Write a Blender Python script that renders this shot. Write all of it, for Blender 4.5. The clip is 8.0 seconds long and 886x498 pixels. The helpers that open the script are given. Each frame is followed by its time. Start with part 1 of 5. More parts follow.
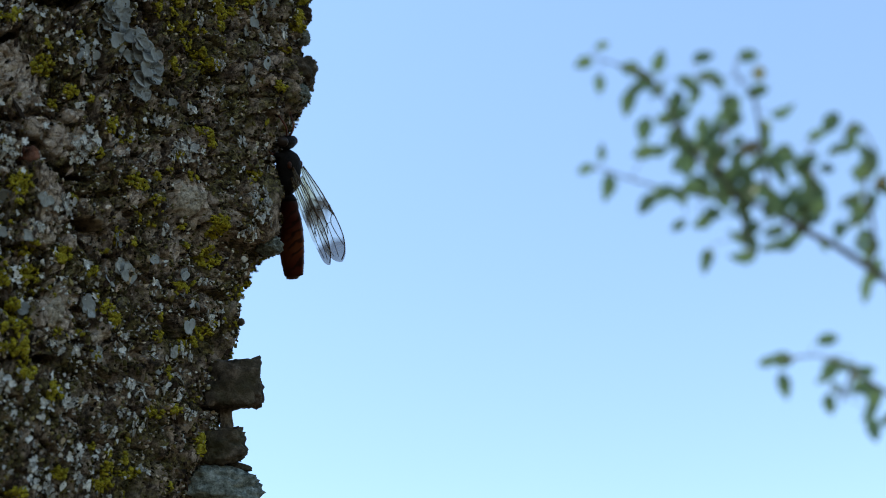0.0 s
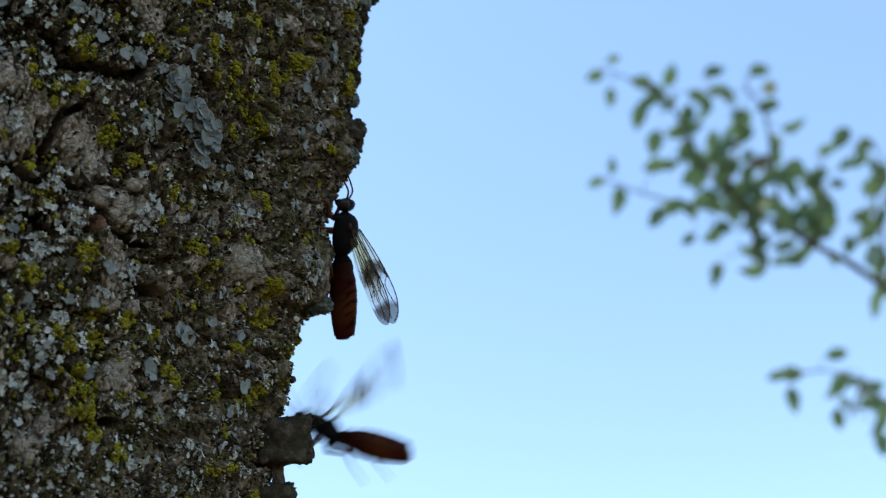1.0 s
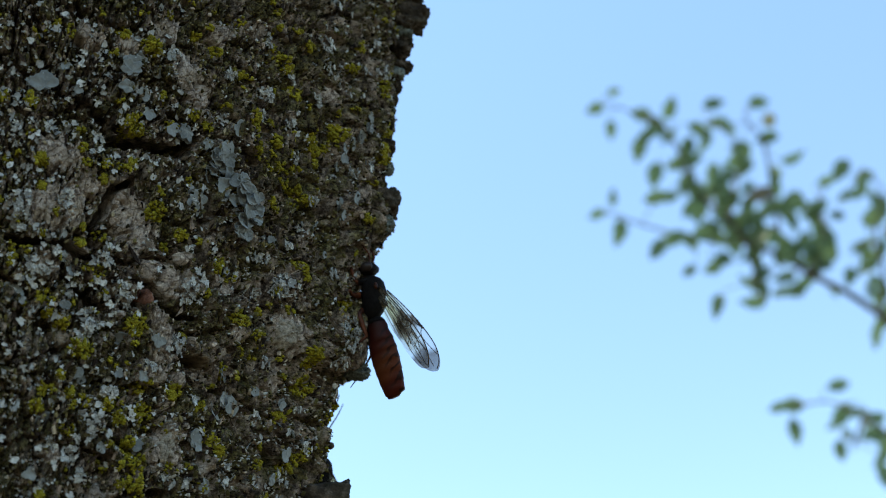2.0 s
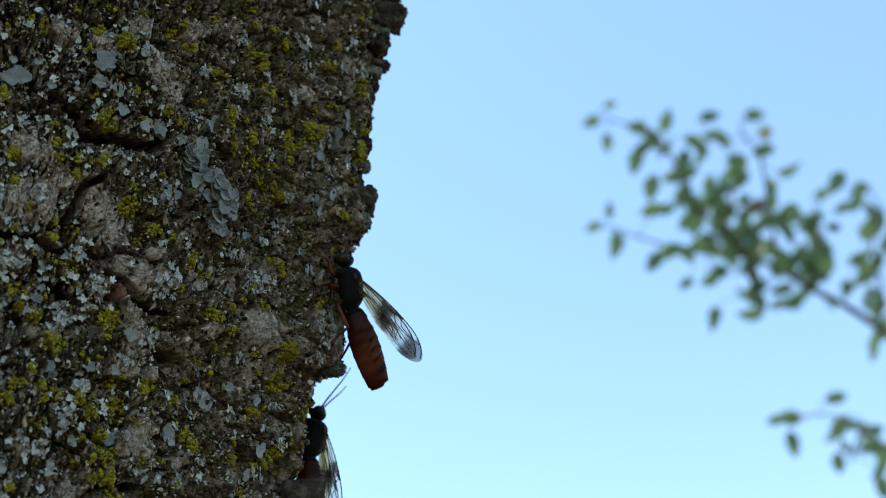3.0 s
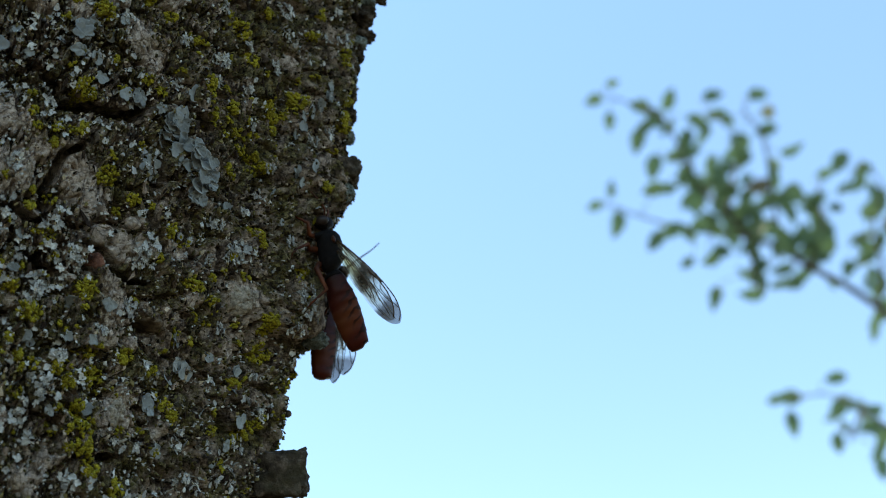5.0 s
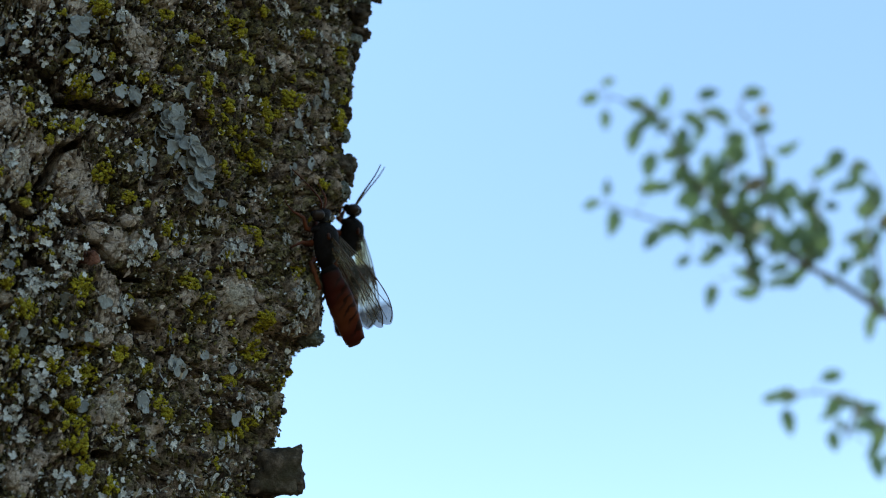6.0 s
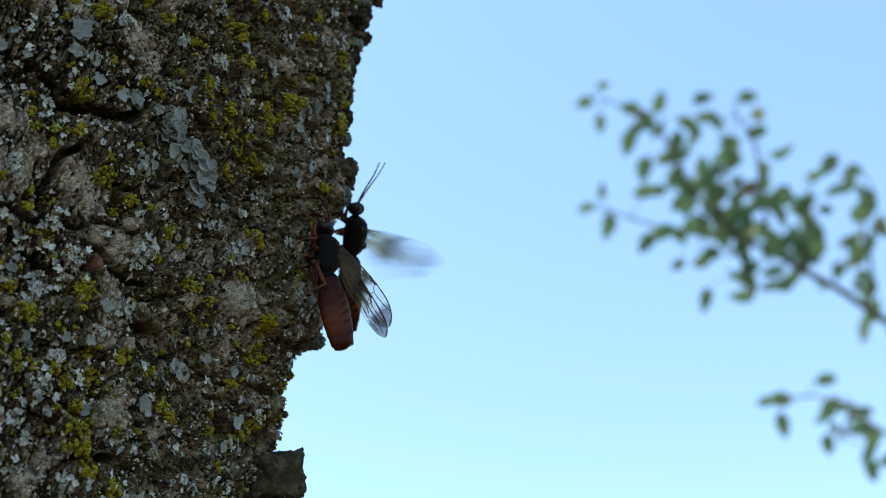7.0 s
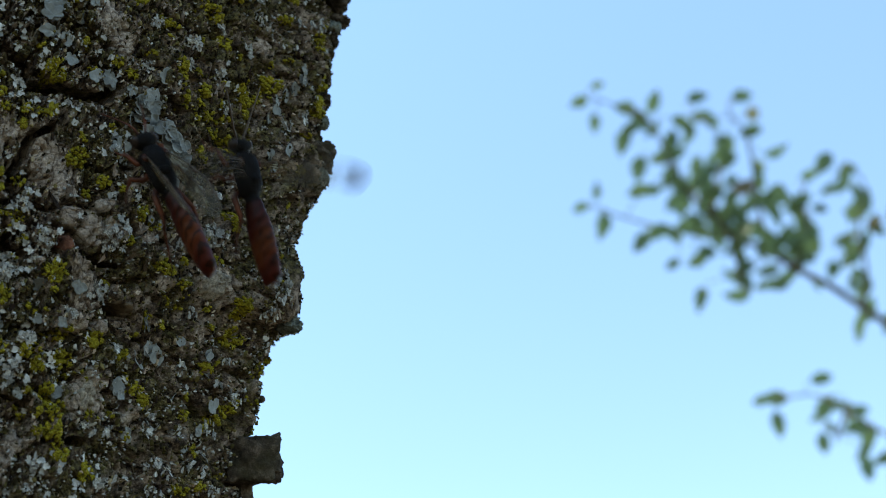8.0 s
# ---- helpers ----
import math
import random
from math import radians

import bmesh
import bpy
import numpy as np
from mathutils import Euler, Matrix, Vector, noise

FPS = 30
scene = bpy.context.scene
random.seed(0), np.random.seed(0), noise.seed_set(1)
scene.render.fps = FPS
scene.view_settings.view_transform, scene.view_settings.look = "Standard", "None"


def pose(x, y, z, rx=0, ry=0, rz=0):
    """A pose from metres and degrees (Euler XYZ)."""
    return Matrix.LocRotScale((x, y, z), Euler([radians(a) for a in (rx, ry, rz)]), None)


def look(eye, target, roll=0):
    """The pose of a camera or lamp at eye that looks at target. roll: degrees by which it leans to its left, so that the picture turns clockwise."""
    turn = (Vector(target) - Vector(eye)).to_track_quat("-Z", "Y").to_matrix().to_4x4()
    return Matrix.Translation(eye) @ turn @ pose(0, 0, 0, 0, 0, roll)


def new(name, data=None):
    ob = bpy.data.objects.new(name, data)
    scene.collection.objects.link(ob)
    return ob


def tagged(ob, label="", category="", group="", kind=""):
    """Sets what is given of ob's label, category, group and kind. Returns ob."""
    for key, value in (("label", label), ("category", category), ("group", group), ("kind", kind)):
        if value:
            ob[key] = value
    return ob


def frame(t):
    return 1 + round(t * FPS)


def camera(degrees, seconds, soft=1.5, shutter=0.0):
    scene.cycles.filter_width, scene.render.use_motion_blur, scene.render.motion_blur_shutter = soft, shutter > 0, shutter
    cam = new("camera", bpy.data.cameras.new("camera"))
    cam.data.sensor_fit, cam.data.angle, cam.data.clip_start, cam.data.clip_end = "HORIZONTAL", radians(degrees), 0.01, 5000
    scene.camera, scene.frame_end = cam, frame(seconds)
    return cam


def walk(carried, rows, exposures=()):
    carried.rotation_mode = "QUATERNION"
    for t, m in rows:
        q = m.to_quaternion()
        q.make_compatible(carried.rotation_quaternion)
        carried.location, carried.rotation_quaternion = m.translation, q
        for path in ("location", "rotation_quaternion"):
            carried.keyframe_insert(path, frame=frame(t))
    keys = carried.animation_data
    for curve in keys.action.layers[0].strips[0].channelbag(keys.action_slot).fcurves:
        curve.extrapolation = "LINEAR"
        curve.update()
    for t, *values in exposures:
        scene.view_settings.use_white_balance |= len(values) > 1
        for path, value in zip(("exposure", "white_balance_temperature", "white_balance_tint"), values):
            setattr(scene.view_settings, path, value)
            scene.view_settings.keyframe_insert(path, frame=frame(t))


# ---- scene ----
# ---------------------------------------------------------------- camera
cam = camera(41.8, 8.0, 0.5, 0.4)
cam.data.dof.use_dof = True
cam.data.dof.focus_distance = 0.1750
cam.data.dof.aperture_fstop = 23.0
PATH = [
    (0, (0.01073, 0.00891, 1.48880), (0.0185, 1.6820, 2.5846), -0.91),
    (0.5, (0.00918, 0.00640, 1.48990), (0.0120, 1.6771, 2.5893), -0.89),
    (1, (0.00430, -0.00012, 1.49340), (0.0015, 1.6668, 2.5985), -0.27),
    (1.1, (0.00329, -0.00093, 1.49330), (0.0012, 1.6625, 2.6038), -0.29),
    (1.2, (0.00208, -0.00233, 1.49409), (0.0007, 1.6575, 2.6099), -0.31),
    (1.3, (0.00177, -0.00314, 1.49402), (0.0012, 1.6531, 2.6152), -0.32),
    (1.4, (0.00079, -0.00426, 1.49439), (0.0009, 1.6483, 2.6209), -0.34),
    (1.5, (-0.00073, -0.00562, 1.49512), (0.0002, 1.6433, 2.6269), -0.36),
    (1.7, (-0.00243, -0.00687, 1.49682), (-0.0011, 1.6374, 2.6355), -0.41),
    (2.8, (0.00174, -0.00616, 1.49517), (0.0047, 1.6221, 2.6566), -0.58),
    (3, (0.00206, -0.00543, 1.49404), (0.0053, 1.6196, 2.6600), -0.61),
    (3.5, (0.00303, -0.00628, 1.49552), (-0.0050, 1.6306, 2.6447), 0.01),
    (4, (0.00399, -0.00512, 1.49456), (-0.0010, 1.6340, 2.6406), -0.15),
    (4.5, (0.00506, -0.00394, 1.49356), (0.0026, 1.6366, 2.6374), -0.35),
    (5, (0.00537, -0.00387, 1.49371), (0.0026, 1.6421, 2.6299), -0.21),
    (5.2, (0.00611, -0.00334, 1.49286), (0.0046, 1.6429, 2.6285), -0.24),
    (6.3, (0.00457, -0.00427, 1.49378), (0.0103, 1.6439, 2.6266), -0.36),
    (6.5, (0.00400, -0.00439, 1.49389), (0.0111, 1.6442, 2.6262), -0.38),
    (7, (0.00433, -0.00428, 1.49322), (0.0183, 1.6396, 2.6323), -0.53),
    (7.5, (0.00710, -0.00344, 1.49362), (0.0192, 1.6470, 2.6231), -0.08),
    (8, (0.00742, -0.00127, 1.49146), (0.0270, 1.6405, 2.6335), -0.85),
]
walk(cam, [(t, look(e, a, r)) for t, e, a, r in PATH], [(0.0, 1.05, 6600, 6), (0.5, 1.07, 6600, 6), (1.5, 1.17, 6600, 4), (3.0, 1.24, 6600, 1), (8.0, 1.24, 6600, 2)])

# ---------------------------------------------------------------- sky, sun
SUN_UP, SUN_FROM = 68, (-0.97, -0.15)          # elevation in degrees, horizontal direction to the sun
sky_world = bpy.data.worlds.new("sky")
scene.world = sky_world
sky_world.use_nodes = True
wn = sky_world.node_tree.nodes
sky = wn.new("ShaderNodeTexSky")
sky.sky_type, sky.sun_disc = "NISHITA", False
sky.sun_elevation = radians(SUN_UP)
sky.sun_rotation = math.atan2(SUN_FROM[0], SUN_FROM[1])
sky.air_density, sky.dust_density, sky.ozone_density = 1.15, 0.0, 1.2
wn["Background"].inputs["Strength"].default_value = 0.15
sky_world.node_tree.links.new(sky.outputs[0], wn["Background"].inputs["Color"])
sun = new("sun", bpy.data.lights.new("sun", "SUN"))
sun.data.energy, sun.data.angle, sun.data.color = 3.2, radians(0.6), (1.0, 0.95, 0.86)
sun.matrix_basis = look(Vector((SUN_FROM[0], SUN_FROM[1], math.tan(radians(SUN_UP)) * 0.98)), (0, 0, 0))

# ---------------------------------------------------------------- small tools


def part(name, bm, material, parent, label="", smooth=True):
    """Link a bmesh as one mesh object under a thing or under a part."""
    me = bpy.data.meshes.new(name)
    bm.to_mesh(me)
    bm.free()
    return part_of(name, me, material, parent, label, smooth)


def part_of(name, me, material, parent, label="", smooth=True):
    if not me.materials:
        me.materials.append(material)
    me.polygons.foreach_set("use_smooth", [smooth] * len(me.polygons))
    ob = new(name, me)
    ob.parent = parent
    if label:
        tagged(ob, label)
    return ob


def arrays_mesh(name, verts, faces):
    me = bpy.data.meshes.new(name)
    me.from_pydata(verts, [], faces)
    me.update()
    return me


def tube(bm, pts, radii, sides=7):
    pts = [Vector(q) for q in pts]
    rings_b = []
    side = None
    for i, q in enumerate(pts):
        ahead = (pts[min(i + 1, len(pts) - 1)] - pts[max(i - 1, 0)]).normalized()
        side = ahead.orthogonal() if side is None else (side - ahead * side.dot(ahead))
        side.normalize()
        other = ahead.cross(side)
        r = radii[i]
        rings_b.append([bm.verts.new(q + side * (r * math.cos(k * math.tau / sides)) + other * (r * math.sin(k * math.tau / sides))) for k in range(sides)])
    for a, b in zip(rings_b, rings_b[1:]):
        for k in range(sides):
            bm.faces.new((a[k], a[(k + 1) % sides], b[(k + 1) % sides], b[k]))
    bm.faces.new(rings_b[0][::-1])
    bm.faces.new(rings_b[-1])


def finer(pts, steps=4):
    """A smooth line through the points."""
    pts = [Vector(q) for q in pts]
    res = []
    for i in range(len(pts) - 1):
        a, b, c, d = pts[max(i - 1, 0)], pts[i], pts[i + 1], pts[min(i + 2, len(pts) - 1)]
        for k in range(steps):
            t = k / steps
            res.append(0.5 * (2 * b + (c - a) * t + (2 * a - 5 * b + 4 * c - d) * t * t + (3 * b - a - 3 * c + d) * t ** 3))
    return res + [pts[-1]]


class Nodes:
    """A short way to write node materials."""

    def __init__(self, name, rough=0.8, spec=0.3):
        self.mat = bpy.data.materials.new(name)
        self.mat.use_nodes = True
        self.t = self.mat.node_tree
        self.b = self.t.nodes["Principled BSDF"]
        self.b.inputs["Roughness"].default_value = rough
        self.b.inputs["Specular IOR Level"].default_value = spec
        self.space = self.add("ShaderNodeTexCoord").outputs["Object"]

    def add(self, kind, **values):
        n = self.t.nodes.new(kind)
        for k, v in values.items():
            n.inputs[k].default_value = v
        return n

    def link(self, a, b):
        self.t.links.new(a, b)

    def noise(self, scale, detail=4.0, rough=0.6):
        n = self.add("ShaderNodeTexNoise", Scale=scale, Detail=detail, Roughness=rough)
        self.link(self.space, n.inputs["Vector"])
        return n.outputs["Fac"]

    def ramp(self, fac, *stops):
        n = self.add("ShaderNodeValToRGB")
        e = n.color_ramp.elements
        while len(e) < len(stops):
            e.new(0.5)
        for el, (at, col) in zip(e, stops):
            el.position, el.color = at, (*col, 1) if len(col) == 3 else col
        self.link(fac, n.inputs["Fac"])
        return n.outputs["Color"]

    def mix(self, fac, a, b, how="MIX"):
        n = self.t.nodes.new("ShaderNodeMix")
        n.data_type, n.blend_type = "RGBA", how
        for value, slot in ((fac, n.inputs[0]), (a, n.inputs[6]), (b, n.inputs[7])):
            if isinstance(value, (int, float)):
                slot.default_value = value
            elif isinstance(value, tuple):
                slot.default_value = (*value, 1)
            else:
                self.link(value, slot)
        return n.outputs[2]

    def colour(self, c):
        if isinstance(c, tuple):
            self.b.inputs["Base Color"].default_value = (*c, 1)
        else:
            self.link(c, self.b.inputs["Base Color"])
        return self

    def bump(self, fac, metres, strength=0.6):
        n = self.add("ShaderNodeBump", Strength=strength, Distance=metres)
        self.link(fac, n.inputs["Height"])
        self.link(n.outputs[0], self.b.inputs["Normal"])
        return self


# ---------------------------------------------------------------- materials
def island_shade(m, lo, hi):
    """A random lightness for each loose piece of a mesh."""
    g = m.add("ShaderNodeNewGeometry")
    return m.ramp(g.outputs["Random Per Island"], (0.0, (lo,) * 3), (1.0, (hi,) * 3))


m = Nodes("bark", 0.92, 0.2)
base = m.ramp(m.noise(420, 8, 0.8), (0.39, (0.009, 0.006, 0.005)), (0.47, (0.11, 0.080, 0.058)), (0.58, (0.46, 0.37, 0.285)))
mossy = m.ramp(m.noise(150, 6, 0.7), (0.46, (0, 0, 0)), (0.56, (0.85, 0.85, 0.85)))
base = m.mix(mossy, base, m.ramp(m.noise(1300, 6, 0.75), (0.40, (0.008, 0.006, 0.003)), (0.51, (0.085, 0.074, 0.024)), (0.63, (0.26, 0.225, 0.085))))
bare = m.add("ShaderNodeAttribute")
bare.attribute_name = "bare"
edge = m.add("ShaderNodeMath")
edge.operation = "MULTIPLY_ADD"
m.link(m.noise(620, 5, 0.7), edge.inputs[0])
edge.inputs[1].default_value = 1.1
m.link(bare.outputs["Fac"], edge.inputs[2])
tan = m.ramp(m.noise(900, 8, 0.78), (0.34, (0.155, 0.12, 0.093)), (0.47, (0.40, 0.33, 0.27)), (0.61, (0.68, 0.59, 0.505)))
crack = m.add("ShaderNodeTexVoronoi", Scale=430.0, Randomness=1.0)
crack.feature = "DISTANCE_TO_EDGE"
bent = m.mix(0.0022, m.space, m.add("ShaderNodeTexNoise", Scale=500.0, Detail=4.0).outputs["Color"], "ADD")
m.link(bent, crack.inputs["Vector"])
tan = m.mix(1.0, tan, m.ramp(crack.outputs["Distance"], (0.0, (0.28, 0.25, 0.23)), (0.04, (0.85, 0.84, 0.82)), (0.12, (1.1, 1.1, 1.1))), "MULTIPLY")
tan = m.mix(m.ramp(m.noise(240, 3), (0.5, (0, 0, 0)), (0.62, (0.4, 0.4, 0.4))), tan, (0.26, 0.20, 0.105))
base = m.mix(m.ramp(edge.outputs[0], (0.80, (0, 0, 0)), (0.92, (1, 1, 1))), base, tan)
BARK = m.colour(base).bump(m.noise(2600, 6, 0.8), 0.0008, 1.0).mat

m = Nodes("bark_chunk", 0.95, 0.15)
base = m.ramp(m.noise(420, 6, 0.7), (0.34, (0.015, 0.012, 0.009)), (0.52, (0.058, 0.046, 0.034)), (0.68, (0.17, 0.137, 0.108)))
base = m.mix(m.ramp(m.noise(180, 4), (0.45, (0, 0, 0)), (0.65, (0.4, 0.4, 0.4))), base, (0.055, 0.052, 0.020))
CHUNK = m.colour(base).bump(m.noise(2200, 5, 0.7), 0.0006, 0.9).mat

m = Nodes("pale_crust", 0.95, 0.15)
base = m.ramp(m.noise(1400, 6, 0.75), (0.36, (0.10, 0.084, 0.062)), (0.50, (0.27, 0.24, 0.19)), (0.68, (0.44, 0.40, 0.335)))
CRUST = m.colour(base).bump(m.noise(3000, 4, 0.7), 0.0004, 0.9).mat

m = Nodes("grey_lichen", 0.75, 0.3)
base = m.ramp(m.noise(700, 4), (0.3, (0.145, 0.158, 0.154)), (0.7, (0.27, 0.290, 0.284)))
base = m.mix(1.0, base, island_shade(m, 0.7, 1.1), "MULTIPLY")
base = m.mix(m.ramp(m.noise(2600, 2), (0.70, (0, 0, 0)), (0.75, (0.5, 0.5, 0.5))), base, (0.46, 0.53, 0.53))
LICHEN = m.colour(base).bump(m.noise(1800, 4), 0.0003, 0.5).mat

m = Nodes("fringe_lichen", 0.9, 0.15)
base = m.ramp(m.noise(900, 5, 0.7), (0.35, (0.06, 0.068, 0.058)), (0.5, (0.15, 0.175, 0.16)), (0.68, (0.33, 0.37, 0.345)))
FRINGE = m.colour(base).bump(m.noise(1800, 5, 0.7), 0.0008, 0.9).mat

m = Nodes("fine_lichen", 0.85, 0.2)
base = m.ramp(m.noise(1300, 4), (0.3, (0.30, 0.308, 0.296)), (0.7, (0.60, 0.612, 0.588)))
base = m.mix(1.0, base, island_shade(m, 0.5, 1.1), "MULTIPLY")
FINE = m.colour(base).bump(m.noise(3200, 3), 0.0002, 0.5).mat

m = Nodes("yellow_lichen", 0.9, 0.15)
base = m.ramp(m.noise(900, 4), (0.3, (0.14, 0.122, 0.010)), (0.7, (0.33, 0.29, 0.025)))
base = m.mix(1.0, base, island_shade(m, 0.55, 1.15), "MULTIPLY")
YELLOW = m.colour(base).bump(m.noise(4000, 3), 0.0002, 0.6).mat

m = Nodes("moss_crumb", 0.95, 0.1)
g = m.add("ShaderNodeNewGeometry")
base = m.ramp(g.outputs["Random Per Island"], (0.0, (0.008, 0.006, 0.004)), (0.40, (0.038, 0.032, 0.012)), (0.70, (0.11, 0.095, 0.032)),
              (0.88, (0.22, 0.185, 0.085)), (1.0, (0.50, 0.42, 0.34)))
CRUMB = m.colour(base).bump(m.noise(3500, 3), 0.0002, 0.6).mat

m = Nodes("bark_scale", 0.95, 0.12)
g = m.add("ShaderNodeNewGeometry")
base = m.ramp(g.outputs["Random Per Island"], (0.0, (0.012, 0.008, 0.006)), (0.4, (0.046, 0.031, 0.023)), (0.62, (0.110, 0.083, 0.052)), (0.80, (0.20, 0.155, 0.115)),
              (0.94, (0.30, 0.235, 0.185)), (1.0, (0.50, 0.41, 0.34)))
base = m.mix(0.75, base, m.ramp(m.noise(1800, 5, 0.75), (0.35, (0.4, 0.4, 0.4)), (0.65, (1.25, 1.22, 1.18))), "MULTIPLY")
CHIP = m.colour(base).bump(m.noise(3200, 4, 0.7), 0.0004, 0.9).mat

m = Nodes("knot_wood", 0.9, 0.2)
KNOT = m.colour(m.ramp(m.noise(1200, 5), (0.3, (0.05, 0.022, 0.014)), (0.7, (0.22, 0.10, 0.065)))).bump(m.noise(2200, 4), 0.0005, 0.9).mat

m = Nodes("dead_flake", 0.9, 0.2)
FLAKE = m.colour(m.ramp(m.noise(900, 5), (0.3, (0.05, 0.036, 0.022)), (0.7, (0.17, 0.13, 0.085)))).bump(m.noise(2600, 4), 0.0003, 0.8).mat

m = Nodes("insect_black", 0.6, 0.07)
BLACK = m.colour(m.ramp(m.noise(1200, 4), (0.3, (0.003, 0.003, 0.003)), (0.75, (0.011, 0.009, 0.009)))).bump(m.noise(4500, 4), 0.00025, 0.9).mat

m = Nodes("insect_eye", 0.35, 0.2)
EYE = m.colour((0.02, 0.013, 0.011)).bump(m.noise(9000, 1), 0.00005, 0.3).mat

m = Nodes("amber_shell", 0.4, 0.1)


def sums(m, *terms):
    """A weighted sum of sockets."""
    total = None
    for socket, weight in terms:
        n = m.add("ShaderNodeMath")
        n.operation = "MULTIPLY_ADD"
        m.link(socket, n.inputs[0])
        n.inputs[1].default_value = weight
        if total is None:
            n.inputs[2].default_value = 0.0
        else:
            m.link(total, n.inputs[2])
        total = n.outputs[0]
    return total


# red-brown shell, black at the waist, amber towards the end, dark slanting wedges on each ring
ax = m.add("ShaderNodeSeparateXYZ")
m.link(m.space, ax.inputs[0])
blot = m.noise(300, 2, 0.5)
along = sums(m, (ax.outputs["Y"], -1 / 0.0160), (blot, 0.16), (ax.outputs["Z"], 25.0))
base = m.ramp(along, (0.08, (0.004, 0.002, 0.002)), (0.20, (0.020, 0.004, 0.003)), (0.46, (0.038, 0.006, 0.0035)), (0.66, (0.075, 0.021, 0.007)), (0.84, (0.075, 0.018, 0.006)), (0.94, (0.045, 0.007, 0.004)))
ring_at = m.add("ShaderNodeMath")
ring_at.operation = "FRACT"
m.link(sums(m, (ax.outputs["Y"], -1 / 0.00205), (ax.outputs["Z"], 330.0), (blot, 2.2)), ring_at.inputs[0])
wedge = m.ramp(ring_at.outputs[0], (0.0, (1, 1, 1)), (0.22, (0.9, 0.9, 0.9)), (0.36, (0, 0, 0)), (0.92, (0, 0, 0)), (1.0, (1, 1, 1)))
upper = m.ramp(sums(m, (ax.outputs["Z"], 260.0), (m.noise(600, 2), 1.0)), (0.42, (0, 0, 0)), (0.85, (0.9, 0.9, 0.9)))
base = m.mix(m.mix(1.0, wedge, upper, "MULTIPLY"), base, (0.010, 0.003, 0.002))
m.b.inputs["Subsurface Weight"].default_value = 0.08
m.b.inputs["Subsurface Radius"].default_value = (0.0025, 0.0009, 0.0003)
m.b.inputs["Subsurface Scale"].default_value = 1.0
AMBER = m.colour(base).bump(m.noise(4000, 3), 0.0001, 0.4).mat

m = Nodes("amber_leg", 0.5, 0.15)
LEG = m.colour(m.ramp(m.noise(500, 3), (0.35, (0.022, 0.007, 0.004)), (0.65, (0.095, 0.026, 0.009)))).mat

m = Nodes("wing_vein", 0.5, 0.4)
VEIN = m.colour((0.045, 0.026, 0.012)).mat

# wing skin: clear, amber at the root, smoky in the middle spot and at the tip
m = Nodes("wing_skin", 0.25, 0.5)
sx = m.add("ShaderNodeSeparateXYZ")
m.link(m.space, sx.inputs[0])
span = m.add("ShaderNodeMath")
span.operation = "ABSOLUTE"
m.link(sx.outputs["X"], span.inputs[0])
wave = m.add("ShaderNodeMath")
wave.operation = "MULTIPLY_ADD"
m.link(m.noise(420, 2), wave.inputs[0])
wave.inputs[1].default_value = 0.004
m.link(span.outputs[0], wave.inputs[2])
unit = m.add("ShaderNodeMath")
unit.operation = "MULTIPLY"
m.link(wave.outputs[0], unit.inputs[0])
unit.inputs[1].default_value = 1 / 0.0212
tint = m.ramp(unit.outputs[0], (0.0, (0.78, 0.68, 0.42)), (0.36, (0.88, 0.82, 0.66)), (0.56, (0.93, 0.90, 0.83)), (0.78, (0.93, 0.91, 0.87)), (0.85, (0.26, 0.23, 0.22)), (1.0, (0.42, 0.40, 0.39)))
# a dark spot at mid span, strongest at the front edge
spot = m.ramp(unit.outputs[0], (0.40, (0, 0, 0)), (0.45, (1, 1, 1)), (0.53, (0.9, 0.9, 0.9)), (0.60, (0, 0, 0)))
half = m.ramp(sums(m, (sx.outputs["Y"], 1 / 0.009), (m.noise(500, 2), 0.8)), (0.08, (0.25, 0.25, 0.25)), (0.36, (1, 1, 1)))
tint = m.mix(m.mix(1.0, spot, half, "MULTIPLY"), tint, (0.10, 0.06, 0.035))
clear = m.add("ShaderNodeBsdfTransparent")
m.link(tint, clear.inputs["Color"])
haze = m.add("ShaderNodeBsdfTranslucent", Color=(0.80, 0.72, 0.55, 1))
m.colour((0.10, 0.08, 0.06))
film_a = m.add("ShaderNodeMixShader", Fac=0.6)
m.link(m.b.outputs[0], film_a.inputs[1])
m.link(haze.outputs[0], film_a.inputs[2])
both = m.add("ShaderNodeMixShader", Fac=0.11)
m.link(clear.outputs[0], both.inputs[1])
m.link(film_a.outputs[0], both.inputs[2])
m.link(both.outputs[0], m.t.nodes["Material Output"].inputs["Surface"])
SKIN = m.mat

m = Nodes("leaf_green", 0.5, 0.35)
o = m.add("ShaderNodeObjectInfo")
base = m.ramp(o.outputs["Random"], (0.0, (0.088, 0.150, 0.084)), (0.45, (0.110, 0.182, 0.094)), (0.96, (0.132, 0.202, 0.095)), (1.0, (0.22, 0.15, 0.11)))
base = m.mix(m.ramp(m.noise(70, 4), (0.4, (0, 0, 0)), (0.65, (0.5, 0.5, 0.5))), base, (0.13, 0.20, 0.08))
thin = m.add("ShaderNodeBsdfTranslucent")
m.link(base, thin.inputs["Color"])
both = m.add("ShaderNodeMixShader", Fac=0.42)
m.colour(base)
m.link(m.b.outputs[0], both.inputs[1])
m.link(thin.outputs[0], both.inputs[2])
m.link(both.outputs[0], m.t.nodes["Material Output"].inputs["Surface"])
LEAF = m.mat

